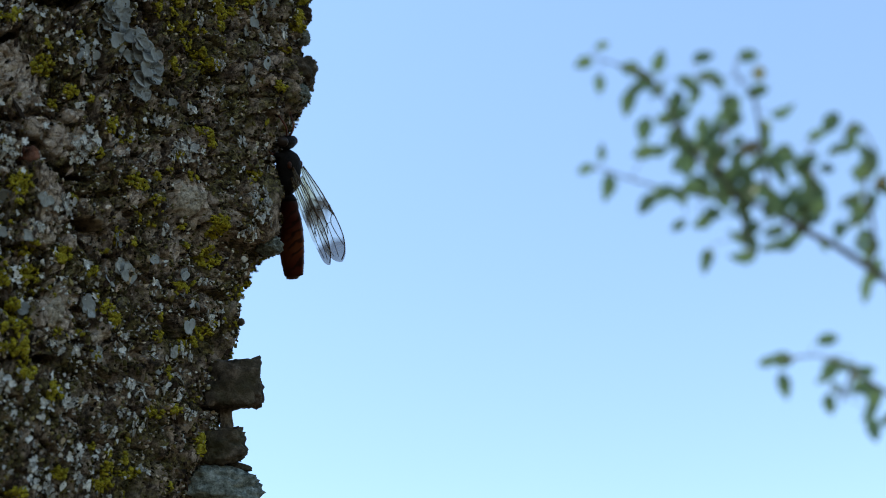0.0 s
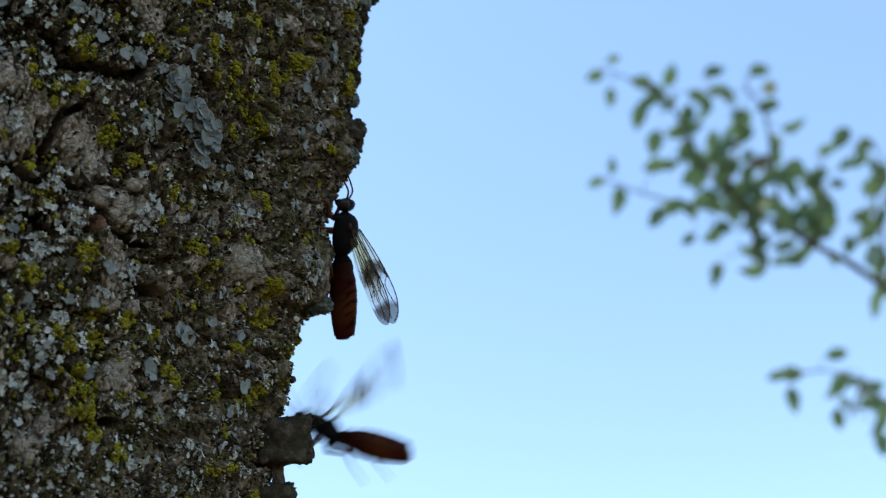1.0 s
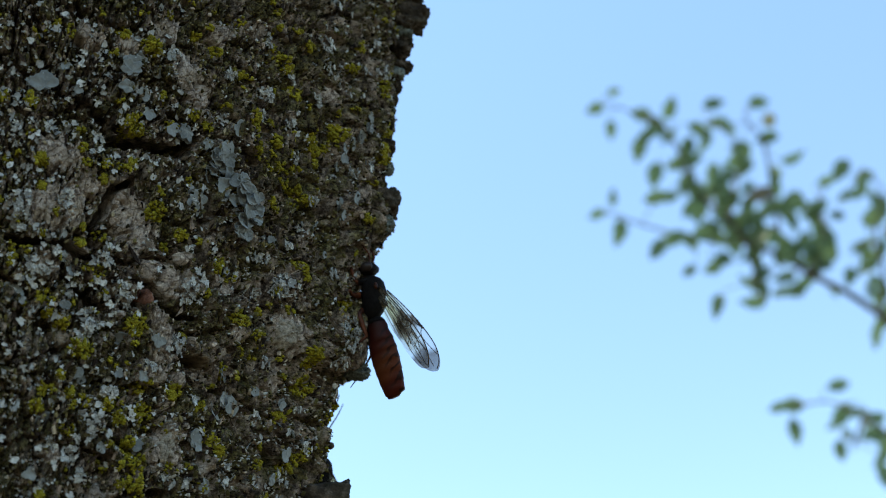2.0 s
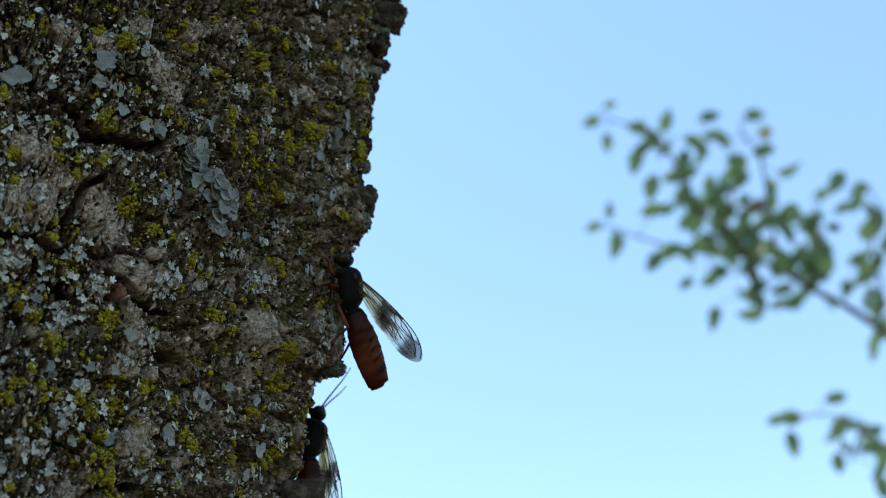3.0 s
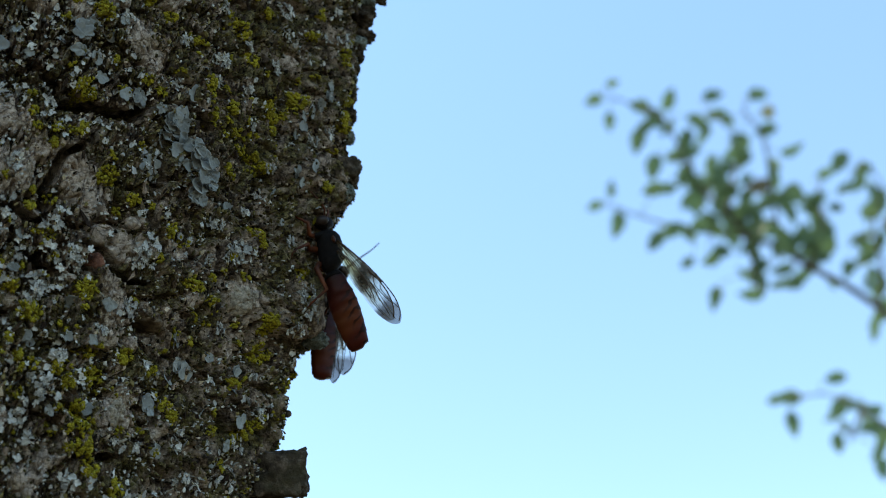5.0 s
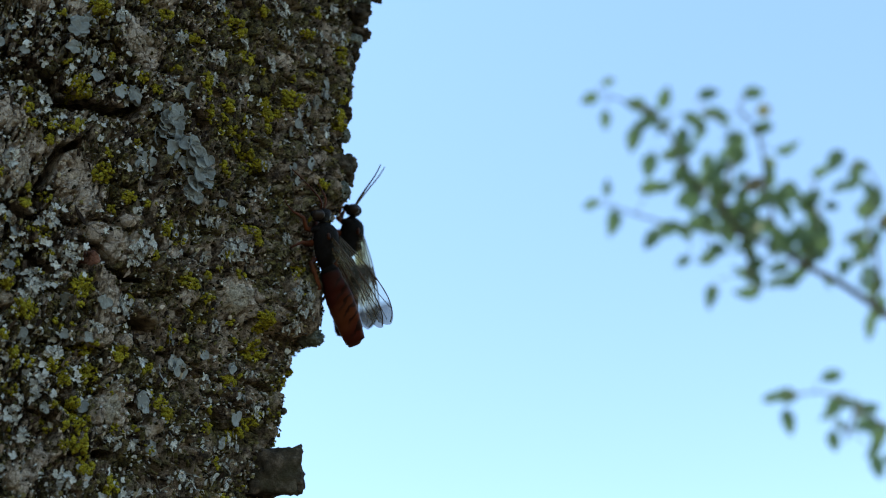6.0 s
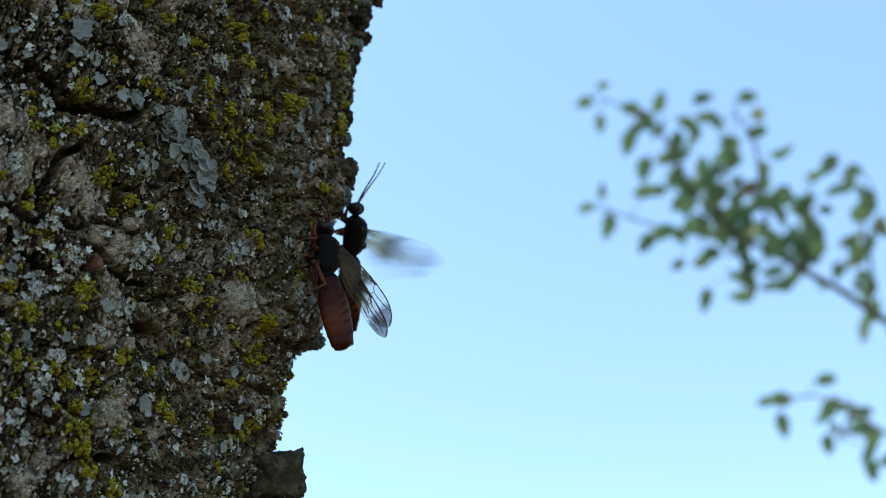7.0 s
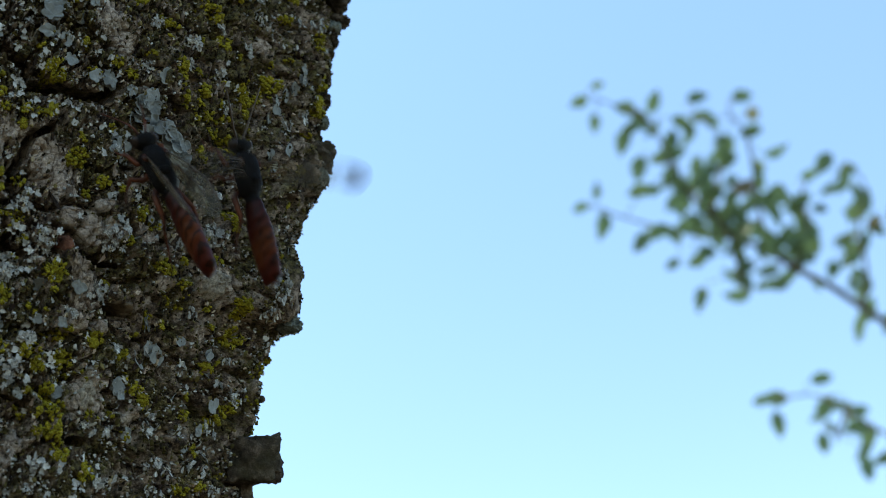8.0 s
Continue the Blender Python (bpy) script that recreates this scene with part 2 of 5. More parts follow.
m = Nodes("twig_bark", 0.85, 0.25)
TWIG = m.colour(m.ramp(m.noise(90, 5), (0.35, (0.05, 0.042, 0.035)), (0.7, (0.15, 0.13, 0.11)))).bump(m.noise(300, 4), 0.001, 0.5).mat

m = Nodes("meadow", 0.95, 0.1)
base = m.ramp(m.noise(2.5, 8, 0.7), (0.35, (0.064, 0.049, 0.030)), (0.65, (0.142, 0.109, 0.061)))
GRASS = m.colour(base).bump(m.noise(40, 6, 0.7), 0.03, 0.8).mat

# ---------------------------------------------------------------- ground
bm = bmesh.new()
rings = [0.0, 0.3, 0.8, 2, 5, 12, 30, 80, 250, 800, 2500]
rows_v = []
for k, rr in enumerate(rings):
    if rr == 0:
        rows_v.append([bm.verts.new((0, 0, 0))])
        continue
    rows_v.append([bm.verts.new((rr * math.cos(q * math.tau / 48), rr * math.sin(q * math.tau / 48),
                                 0.03 * noise.noise((rr * math.cos(q * 0.13), rr * math.sin(q * 0.13), 0.5)) * (rr < 60))) for q in range(48)])
for k in range(1, len(rings)):
    for q in range(48):
        if k == 1:
            bm.faces.new((rows_v[0][0], rows_v[1][q], rows_v[1][(q + 1) % 48]))
        else:
            bm.faces.new((rows_v[k - 1][q], rows_v[k][q], rows_v[k][(q + 1) % 48], rows_v[k - 1][(q + 1) % 48]))
ground = part("ground", bm, GRASS, None)
tagged(ground, "dry straw-coloured meadow ground under the trees", kind="structure")

# ---------------------------------------------------------------- the trunk's surface
BASE, UP, FRONT, SIDE = (Vector(v) for v in ((-0.08358, 0.16672, 1.61063), (0.16784, -0.31331, 0.93470), (0.41997, -0.83509, -0.35533), (0.89188, 0.45218, -0.00858)))
EDGE = [(-45.4, -1.67), (-39.3, -0.56), (-32.4, -0.95), (-23.8, -1.13), (-23.5, -0.45), (-21, -0.55), (-18.1, -0.15), (-14.4, -0.31), (-10.8, -0.25), (-8.3, -0.12), (-6.5, 2.99), (-5.1, 2.81), (-1.9, 2.16), (1.9, 1.13), (5.4, 0.31), (10.3, -0.27), (13.3, 0.86), (14.9, 1.42), (16.6, 1.86), (18.8, 3.19), (27.2, 0.3), (31, 1.23), (36.3, 0.98), (41.7, 0.31), (46.1, 0.04), (51.6, -0.95), (56.1, -1.24)]
CRACKS = [
    [(12.8, 8.9, 0.76), (12.1, 5.2, 0.76), (11.3, 2.3, 0.59), (12.3, -0.8, 0.5)],
    [(-0.1, -1.9, 0.41), (2.5, -1.9, 0.5), (5.1, -1.2, 0.5), (8.4, -1.3, 0.58), (10.6, -2, 0.5), (12.8, -1.7, 0.42)],
    [(12.4, -7.4, 0.5), (16.3, -8.3, 0.42)],
    [(18.7, -3, 0.5), (21.7, -3.5, 0.51), (24.4, -6.1, 0.51), (27.3, -6.4, 0.43), (29.7, -6.2, 0.34)],
    [(4.7, 20.2, 0.52), (9, 18.5, 0.86), (10.8, 15.7, 0.86), (15.1, 16.8, 0.78), (21.2, 17.2, 0.78), (22.7, 20, 0.7)],
    [(12.7, 8.5, 0.59), (15.2, 10.8, 0.6)],
    [(28.5, -32.1, 0.5), (29.7, -32, 0.59), (31, -31.7, 0.51)],
    [(26.9, 8.7, 0.61), (27.5, 8.5, 0.52)],
    [(31.1, 20.1, 0.54), (32.6, 19, 0.54)],
    [(29.6, -12.5, 0.77), (31.7, -13.1, 0.77)],
    [(30.9, 21, 0.72), (32.7, 19.9, 0.72)],
    [(26.4, 11.8, 0.7), (27.7, 9.4, 0.61)],
    [(45.1, -21.8, 0.53), (46.8, -23.9, 0.54)],
    [(35.8, -9.5, 0.52), (37, -11.7, 0.44)],
    [(41.7, 16.7, 0.55), (42.7, 14.2, 0.55)],
    [(18.2, 22.4, 0.53), (20.4, 21.9, 0.53)],
    [(13.2, -6.1, 0.5), (12.9, -8.3, 0.42)],
    [(38.3, 2.1, 0.53), (39, -0.4, 0.44)],
]
YELLOW_A = [
    (8.3, 32.4, 1.06), (12.8, 31.4, 1.59), (7.6, 28.8, 0.61), (13.2, 18.8, 1.9), (21.6, 23.5, 0.88), (24.2, 22.7, 0.88), (1.6, 9.9, 1.1), (7.9, 11.5,
    0.76), (14.1, 12.9, 1.03), (10.9, 9.7, 0.68), (-2.1, 18.2, 1.03), (6, 15.9, 0.51), (19.6, 36.4, 0.81), (23.2, 35, 0.91), (16.6, 24.8, 0.88), (2.5,
    6.2, 0.67), (19.5, 7.3, 1.62), (24, 5.1, 0.94), (22.5, 2.9, 0.68), (9.9, -0.1, 0.83), (9.8, 2.2, 0.59), (1.2, -4.2, 0.74), (30.1, 2.3, 1.3),
    (29.7, -2.1, 0.86), (7.2, -8.9, 1.32), (10.4, -11.5, 1.15), (8.2, -10.9, 0.66), (11, -8.7, 0.5), (20.5, -9.5, 1.67), (13.7, -14.4, 1.81), (28.5,
    -9, 0.68), (34.4, -4.5, 0.78)
]
YELLOW_B = [
    (38.1, 42.8, 0.95), (33.9, 38.5, 1.21), (35.3, 37.3, 0.84), (31.3, 26.1, 1.35), (35.7, 24.9, 1.19), (37.3, 33.9, 1.21), (33, 22, 0.81), (45.6,
    31.3, 1.14), (45.6, 30.1, 0.85), (41.9, 27.9, 1.12), (42.6, 26.3, 1.03), (43.3, 25.1, 0.75), (38.9, 24, 0.83), (37.2, 21.2, 0.91), (40.7, 22.3,
    0.83), (46.4, 47.2, 0.98), (51.5, 42.8, 0.99), (52.7, 32.1, 0.98), (53, 30.2, 0.88), (54.2, 35.6, 1.19), (45.3, 42.6, 0.78), (41.8, 19.3, 0.83),
    (27.6, 32.7, 0.64), (37, 15.3, 0.72), (41.7, 18.2, 1.28), (43.1, 17.2, 1.1), (43.4, 6.7, 1), (44, 5.3, 0.82), (35.7, -4.2, 1.22), (38.3, -2.4,
    0.53), (51.2, 18.5, 0.95), (51.3, 12, 0.66)
]
YELLOW_C = [
    (46.5, -6.2, 1.08), (50.9, 3.1, 0.93), (10.3, -21, 1.31), (11.7, -18.9, 0.66), (9.7, -23.6, 1.06), (13.7, -21, 0.82), (24.1, -17.8, 1.17), (28.6,
    -17.3, 1.27), (19.3, -21.3, 1.08), (21.7, -22.7, 1.08), (25.1, -21.1, 1.51), (24, -26.3, 1.41), (25.4, -28, 1.42), (25.8, -31.1, 1.42), (27.2,
    -33.5, 1.42), (20.5, -28.9, 0.74), (23.1, -29.1, 0.75), (36, -22.7, 1.03), (37.5, -24, 0.95), (13.2, -34.8, 0.65), (33.6, -18.2, 0.77), (31.1,
    -35.1, 0.93), (23.5, -31.5, 0.66), (47.3, -7.3, 1.36), (48.5, -11.2, 1.63), (45.4, -17.2, 0.98), (37.3, -12.7, 0.7), (44.3, -21.7, 0.8), (48.5,
    -24.3, 0.9), (49.8, -22.6, 0.9), (44.4, -24.9, 0.97), (47.1, -29.4, 1.07)
]
YELLOW_D = [
    (35.1, -46.2, 0.9), (41, -46.4, 1.41), (43.3, -42.7, 0.84), (45.3, -44.4, 1.01), (48.1, -34.7, 0.77), (46.2, -35.7, 0.85), (52.8, -38.4, 1.39),
    (52.5, -39.7, 1.04), (31.3, -36.1, 1.05), (29.7, -49.5, 0.72)
]
SMOOTH_A = [
    (10.1, 27.1, 1.4), (11.4, 28.9, 1.05), (14.6, 28.5, 1.15), (16.1, 30.8, 0.8), (10, 23.6, 1.04), (11.1, 24.1, 0.78), (13.4, 23.9, 0.96), (-3, 20.9,
    0.77), (-1.3, 21.6, 1.38), (-2.3, 20.1, 0.86), (0.1, 24.4, 0.69), (1.6, 24.6, 0.78), (3.9, 21.4, 0.69), (15, 21.1, 1.22), (18.5, 20.1, 1.13),
    (20.8, 20.2, 1.14), (24.2, 19.4, 0.88), (27.1, 20.2, 1.51), (25.1, 10.6, 1.73), (9.6, -4.1, 1.08), (19.6, -11.6, 1.08), (9.7, -9.3, 0.66), (23.9,
    -11.3, 1.01), (2.6, -9.4, 1.15), (28.9, 23.8, 1.16), (27.8, 20.4, 0.89), (48.7, 33.3, 0.87), (48.9, 32, 0.96), (47.6, 29.8, 1.15), (46.3, 28.3,
    0.95), (46.7, 26.6, 0.95)
]
SMOOTH_B = [
    (46.9, 18.6, 1.03), (47, 17.4, 1.03), (38.5, 9.5, 1.08), (47.7, 20.7, 0.94), (46.4, 10.1, 0.64), (11.3, -25, 1.39), (14, -18.4, 0.99), (15.2,
    -18.9, 0.66), (20.2, -16.9, 0.83), (22.4, -16.7, 0.75), (25.6, -26, 0.83), (19.3, -27.5, 0.66), (33.5, -23.1, 1.11), (33.9, -24.4, 0.77), (35.4,
    -18.8, 1.29), (37.1, -17, 1.56), (35.3, -13, 1.21), (10.3, -37.9, 1.62), (10.7, -32.7, 0.89), (35.3, -29.8, 0.94), (38.2, -16.8, 1.57), (40.3,
    -14.2, 0.88), (44.9, -15.1, 0.8), (46.7, -17.9, 0.81), (48, -19.2, 0.81), (46.3, -22.3, 1.43), (42, -22.5, 0.79), (45, -29.2, 1.42), (46.5, -26.8,
    1.07), (46.9, 25.4, 0.85), (44.8, 14.3, 0.74), (48.3, 35.1, 0.87)
]
CLUSTER = [
    (26, 18.1, 0.97), (27.4, 16.9, 1.32), (26.5, 15.3, 1.32), (28.8, 15.4, 1.23), (28.4, 13.4, 1.49), (30.4, 14.5, 1.24), (30, 12.3, 1.41), (31.9,
    13.6, 1.24), (31.5, 11.4, 1.5), (33.4, 11.9, 1.06), (32.4, 10.1, 1.32), (34.1, 10.5, 0.89), (31.7, 8, 1.23), (33, 7.4, 1.05)
]
FINE_A = [
    (7.9, 18.6, 0.94), (9, 15.7, 1.03), (26.7, -3, 1.45), (14.5, -0.8, 1.68), (7.5, -1.8, 1), (27.8, 0.3, 1.2), (17.3, -6, 1.84), (13.8, -5.1, 1),
    (14.2, -10.5, 1.82), (10.2, -6.9, 0.99), (13.7, -12.5, 1.16), (1, 0.9, 1.5), (0.4, 3.4, 1.33), (6.2, 5.3, 1.17), (6, -5.2, 0.99), (3.9, -4.8,
    0.83), (27.5, -10.3, 1.02), (4.6, -7.6, 0.66), (40.6, 44.6, 1.15), (49.3, 50, 0.9), (31.5, 31.3, 0.82), (36.8, 36.2, 0.75), (32.6, 27.8, 0.82),
    (50.9, 44.9, 0.9), (48.6, 43.7, 0.79), (49.1, 25.7, 0.76), (41.2, 3, 1.79), (43.5, 13.2, 0.73), (37, 5.9, 0.89), (48.2, 7.5, 0.65), (41.2, 8.7,
    0.99), (50.8, -0.2, 1.29)
]
FINE_B = [
    (50.5, -1.9, 1.29), (17.1, -25.9, 1.48), (15.9, -29.4, 1.23), (13.1, -27.9, 0.98), (17.9, -31.8, 0.99), (30.3, -29.8, 0.84), (32.7, -29.4, 0.85),
    (39.5, -26.3, 1.04), (18.7, -19.7, 0.83), (12, -36.1, 1.06), (24.5, -36, 0.83), (39.9, -28.2, 0.78), (13.1, -33.2, 0.49), (15.9, -24.3, 0.82),
    (17.9, -23.5, 0.66), (50.7, -20.1, 1.27), (40.9, -28.4, 0.87), (48.1, -26, 1.08), (43.6, -27.1, 0.7), (48.8, -15.5, 0.72), (48.7, -29.3, 0.81),
    (1.7, 15.1, 0.68), (-2.9, 13.8, 0.68), (51, 27.8, 0.96), (37, -0, 0.79), (32.8, 1.3, 0.78), (41.9, -9.3, 0.8), (24, -14.3, 0.75), (31.6, -17.4,
    0.68), (49.9, -6.7, 0.91), (42.1, -18.2, 0.79)
]
FINE_C = [
    (33, -36.9, 0.81), (30.5, -38, 0.65), (43.3, -32.5, 0.92), (40.4, -32.8, 0.75), (40.1, -39.2, 0.99), (43.5, -38.4, 0.84), (38, -46.6, 1.07), (34,
    -47.8, 1.14), (30.4, -45.8, 0.73), (41.2, -36.8, 0.67), (49.6, -34.7, 0.77), (46.2, -44, 0.59), (36.6, -43.1, 0.9), (46.5, -32, 0.76), (48.1,
    -32.4, 0.85)
]
PALE = [
    (29.1, -25.4, 1.44), (43, -4.1, 1.97)
]
BARE_A = [
    (13.1, 8, 2.22), (15.9, 5.8, 2.73), (18.4, 3.1, 2.39), (12, 8.5, 1.71), (9.5, 8.4, 1.87), (7.3, 4.4, 2.87), (3.2, 11.9, 2.56), (5.8, 11.7, 1.71),
    (3.8, 3.8, 2.53), (19.3, 29.6, 2.4), (21.8, 27.0, 2.0), (14.8, 35.6, 2.2), (4.2, 29.7, 1.6), (43.1, 36.5, 1.3), (23.8, -7.8, 1.53), (25.2, -9.9, 1.87), (25.6, -12.4, 1.87), (25.7, -15.5, 1.52), (20.7,
    -0.9, 1.53), (23.9, -1.2, 1.54), (26.7, -1.7, 1.72), (23.6, -3.5, 1.37), (29.5, -25.5, 2.54)
]
BARE_B = [
    (43, -4.1, 2.51), (13.4, -29.3, 1.1), (21.1, -34, 1.3), (18.4, -8.4, 0.84), (25, 1.7, 1.03), (37.8, 29.8, 1.12), (5.6, -4.5, 1.67), (32, 0,
    1.22), (10, -0.8, 1.01), (35.3, 8, 1.07), (22.8, 37.7, 1.65), (34.3, 13.7, 0.89), (11.1, -13.7, 0.99), (29.2, -15.6, 1.02), (35.6, -6.9, 1.05),
    (43.4, -12.5, 0.89), (36.1, -27.4, 1.03), (18.7, -37.1, 1.65), (9.2, 31, 1.6), (2.8, 30.4, 1.42), (15, 35.3, 1.26)
]
FINE_D = [
    (51.4, -1.7, 1.39), (50.8, -4.3, 1.11), (52.9, -3.8, 0.93), (40.6, 2, 1.34), (37.4, 28.6, 0.83), (39.9, 23.8, 0.83), (41.2, 34.5, 0.85), (43.7,
    17.6, 0.93), (32.7, 31.3, 0.83), (26.1, 24.6, 0.72), (16.7, 32.1, 0.9), (10.1, 32.7, 0.89), (30.9, 40.5, 0.93), (41.4, 40.8, 0.86), (26.1, 32.3,
    0.73), (6.1, 27.9, 0.79)
]
B0, U0, F0, S0 = (np.array(v) for v in (BASE, UP, FRONT, SIDE))


def cell_random(i, j, seed):
    h = (i.astype(np.int64) * 374761393 + j.astype(np.int64) * 668265263 + seed * 974634777) & 0x7FFFFFFF
    h = ((h ^ (h >> 13)) * 1274126177) & 0x7FFFFFFF
    return ((h ^ (h >> 16)) & 0xFFFFFF) / float(0xFFFFFF)


def waves(x, y, seed):
    """Smooth value noise in -1 to 1."""
    i, j = np.floor(x), np.floor(y)
    a, b = x - i, y - j
    a, b = a * a * (3 - 2 * a), b * b * (3 - 2 * b)
    v = (cell_random(i, j, seed) * (1 - a) + cell_random(i + 1, j, seed) * a) * (1 - b)
    v += (cell_random(i, j + 1, seed) * (1 - a) + cell_random(i + 1, j + 1, seed) * a) * b
    return v * 2 - 1


def layers(x, y, seed, count=3):
    return sum(waves(x * 2.03 ** k, y * 2.03 ** k, seed + 7 * k) * 0.55 ** k for k in range(count))


def plates(x, y, seed):
    """Cells: distance to the joint, and a random number for each cell."""
    i0, j0 = np.floor(x), np.floor(y)
    f1, f2 = np.full(x.shape, 9.0), np.full(x.shape, 9.0)
    ident = np.zeros(x.shape)
    for di in (-1, 0, 1):
        for dj in (-1, 0, 1):
            i, j = i0 + di, j0 + dj
            d = np.hypot(i + 0.15 + 0.7 * cell_random(i, j, seed) - x, j + 0.15 + 0.7 * cell_random(i, j, seed + 1) - y)
            nearer = d < f1
            f2 = np.where(nearer, f1, np.minimum(f2, d))
            ident = np.where(nearer, cell_random(i, j, seed + 2), ident)
            f1 = np.where(nearer, d, f1)
    return f2 - f1, ident


EDGE_S, EDGE_H = (np.array(v) for v in zip(*EDGE))


PROFILE_AT = np.array([-180, -140, -90, -45, -15, 0, 13, 20, 26, 32, 37, 42, 46, 50, 53, 56, 60, 65, 75, 90, 120, 150, 180])
PROFILE_MM = np.array([58, 60, 63, 58, 54.5, 54.2, 54.8, 55.6, 56.8, 58.6, 59.9, 61.8, 64.2, 67, 69, 68.5, 66, 63.5, 60.5, 60, 61, 60, 58])
_fine = np.arange(-180, 180.01, 0.5)
_bell = np.exp(-(np.arange(-12, 13) / 5.0) ** 2)
_plain = np.convolve(np.pad(np.interp(_fine, PROFILE_AT, PROFILE_MM), 12, mode="edge"), _bell / _bell.sum(), mode="valid")


def round_radius(th, s):
    """The trunk's plain radius in mm: flattened towards FRONT, with a rounded ridge, flared to the ground."""
    return np.interp(th, _fine, _plain) + 30 * np.exp(-(s + 1640) / 160.0) - 0.006 * np.where(np.abs(s) > 100, np.clip(s, -1600, 2000), 0)


def bareness(th, s):
    """1 in the middle of bare patches of bark, 0 where moss and lichen grow."""
    u = np.radians(th) * 60
    b = np.zeros(np.shape(u))
    for t0, s0, r in BARE_A + BARE_B:
        b = np.maximum(b, 1.12 - 0.64 * np.hypot(u - math.radians(t0) * 60, s - s0) / r)
    return np.clip(b + 0.16 * layers(u / 1.3, s / 1.6, 77), 0, 1)


def relief(th, s):
    """Height of the bark in mm over the plain radius, at angles th (degrees) and heights s (mm)."""
    th, s = np.asarray(th, float), np.asarray(s, float)
    u = np.radians(th) * 60
    wu, wv = u + 1.6 * waves(u / 6, s / 6, 5), s + 1.6 * waves(u / 6, s / 6, 6)
    h = 0.9 * layers(u / 15, s / 21, 11)
    bald = np.clip(bareness(th, s) * 2.3 - 0.7, 0, 1)
    gap, ident = plates(wu / 4.0 + 0.25 * wv / 9, wv / 8.5, 21)
    broken = np.clip(0.5 + 1.4 * waves(u / 11, s / 13, 31), 0.15, 1)
    h += (1 - 0.9 * bald) * broken * (1.6 * (ident - 0.5) - 2.6 * np.exp(-(gap / 0.10) ** 2))
    gap, ident = plates(wu / 1.3, wv / 4.2, 41)
    h += (1 - 0.93 * bald) * (1.0 * (ident - 0.5) - 1.6 * np.exp(-(gap / 0.12) ** 2))
    h += (1 - 0.9 * bald) * (0.7 * layers(u / 1.2, s / 3.2, 51) - 0.55 * np.clip(1 - np.abs(layers(wu / 3.2, wv / 5.0, 55, 2)) * 5, 0, 1))
    gap, ident = plates(wu / 1.9 + 0.3 * waves(u / 0.8, s / 0.8, 65), wv / 2.9 + 0.3 * waves(u / 0.8, s / 0.8, 66), 67)
    h += bald * (0.3 + 0.22 * (ident - 0.5) - 0.40 * np.exp(-(gap / 0.05) ** 2) + 0.09 * layers(u / 0.7, s / 0.7, 68, 2))
    side = np.clip((th - 40) / 12, 0, 1)
    h += side * side * (3 - 2 * side) * (np.interp(s, EDGE_S, EDGE_H) - 0.5 * np.clip((s - 2) / 6, 0, 1))
    for line in CRACKS:
        for (t0, s0, w0), (t1, s1, w1) in zip(line, line[1:]):
            ax, ay, bx, by = math.radians(t0) * 60, s0, math.radians(t1) * 60, s1
            k = np.clip(((u - ax) * (bx - ax) + (s - ay) * (by - ay)) / ((bx - ax) ** 2 + (by - ay) ** 2), 0, 1)
            d = np.hypot(u - ax - k * (bx - ax), s - ay - k * (by - ay)) + 0.25 * waves(u / 0.9, s / 0.9, 61)
            h = h - 5.5 * np.exp(-(np.clip(d, 0, 9) / (1.05 * (w0 + k * (w1 - w0)))) ** 8) * (d < 4)
    return h


def at(th, s, up=0.0):
    """Places in the world on the bark, up mm over its relief."""
    th, s = np.asarray(th, float), np.asarray(s, float)
    r = (round_radius(th, s) + relief(th, s) + up) / 1000
    a = np.radians(th)
    return B0 + U0 * (s / 1000)[..., None] + r[..., None] * (np.cos(a)[..., None] * F0 + np.sin(a)[..., None] * S0)


tree = new("old_tree")
tree.location = B0 + U0 * -1.62
tagged(tree, "leaning old tree trunk crusted with grey and yellow lichen", "tree")


def on_tree(points):
    return points - np.array(tree.location)


th_fine = np.concatenate([np.arange(-180, -30, 6.0), np.arange(-30, 90, 0.2), np.arange(90, 180, 6.0)])
s_fine = np.concatenate([np.arange(-1640, -140, 50.0), np.arange(-140, -62, 6.0), np.arange(-62, 84, 0.21), np.arange(84, 160, 6.0), np.arange(160, 1300, 50.0)])
TH, SS = np.meshgrid(th_fine, s_fine)
P = on_tree(at(TH, SS))
nt, ns = len(th_fine), len(s_fine)
grid = np.arange(ns * nt).reshape(ns, nt)
nxt = np.roll(grid, -1, axis=1)
quads = np.stack([grid[:-1], nxt[:-1], nxt[1:], grid[1:]], -1).reshape(-1, 4).tolist()
quads.append(grid[-1][::1].tolist())
trunk = part_of("trunk", arrays_mesh("trunk", P.reshape(-1, 3).tolist(), quads), BARK, tree, "rough brown-grey bark with cracks and moss", False)
trunk.data.attributes.new("bare", "FLOAT", "POINT").data.foreach_set("value", bareness(TH, SS).ravel().astype(np.float32))


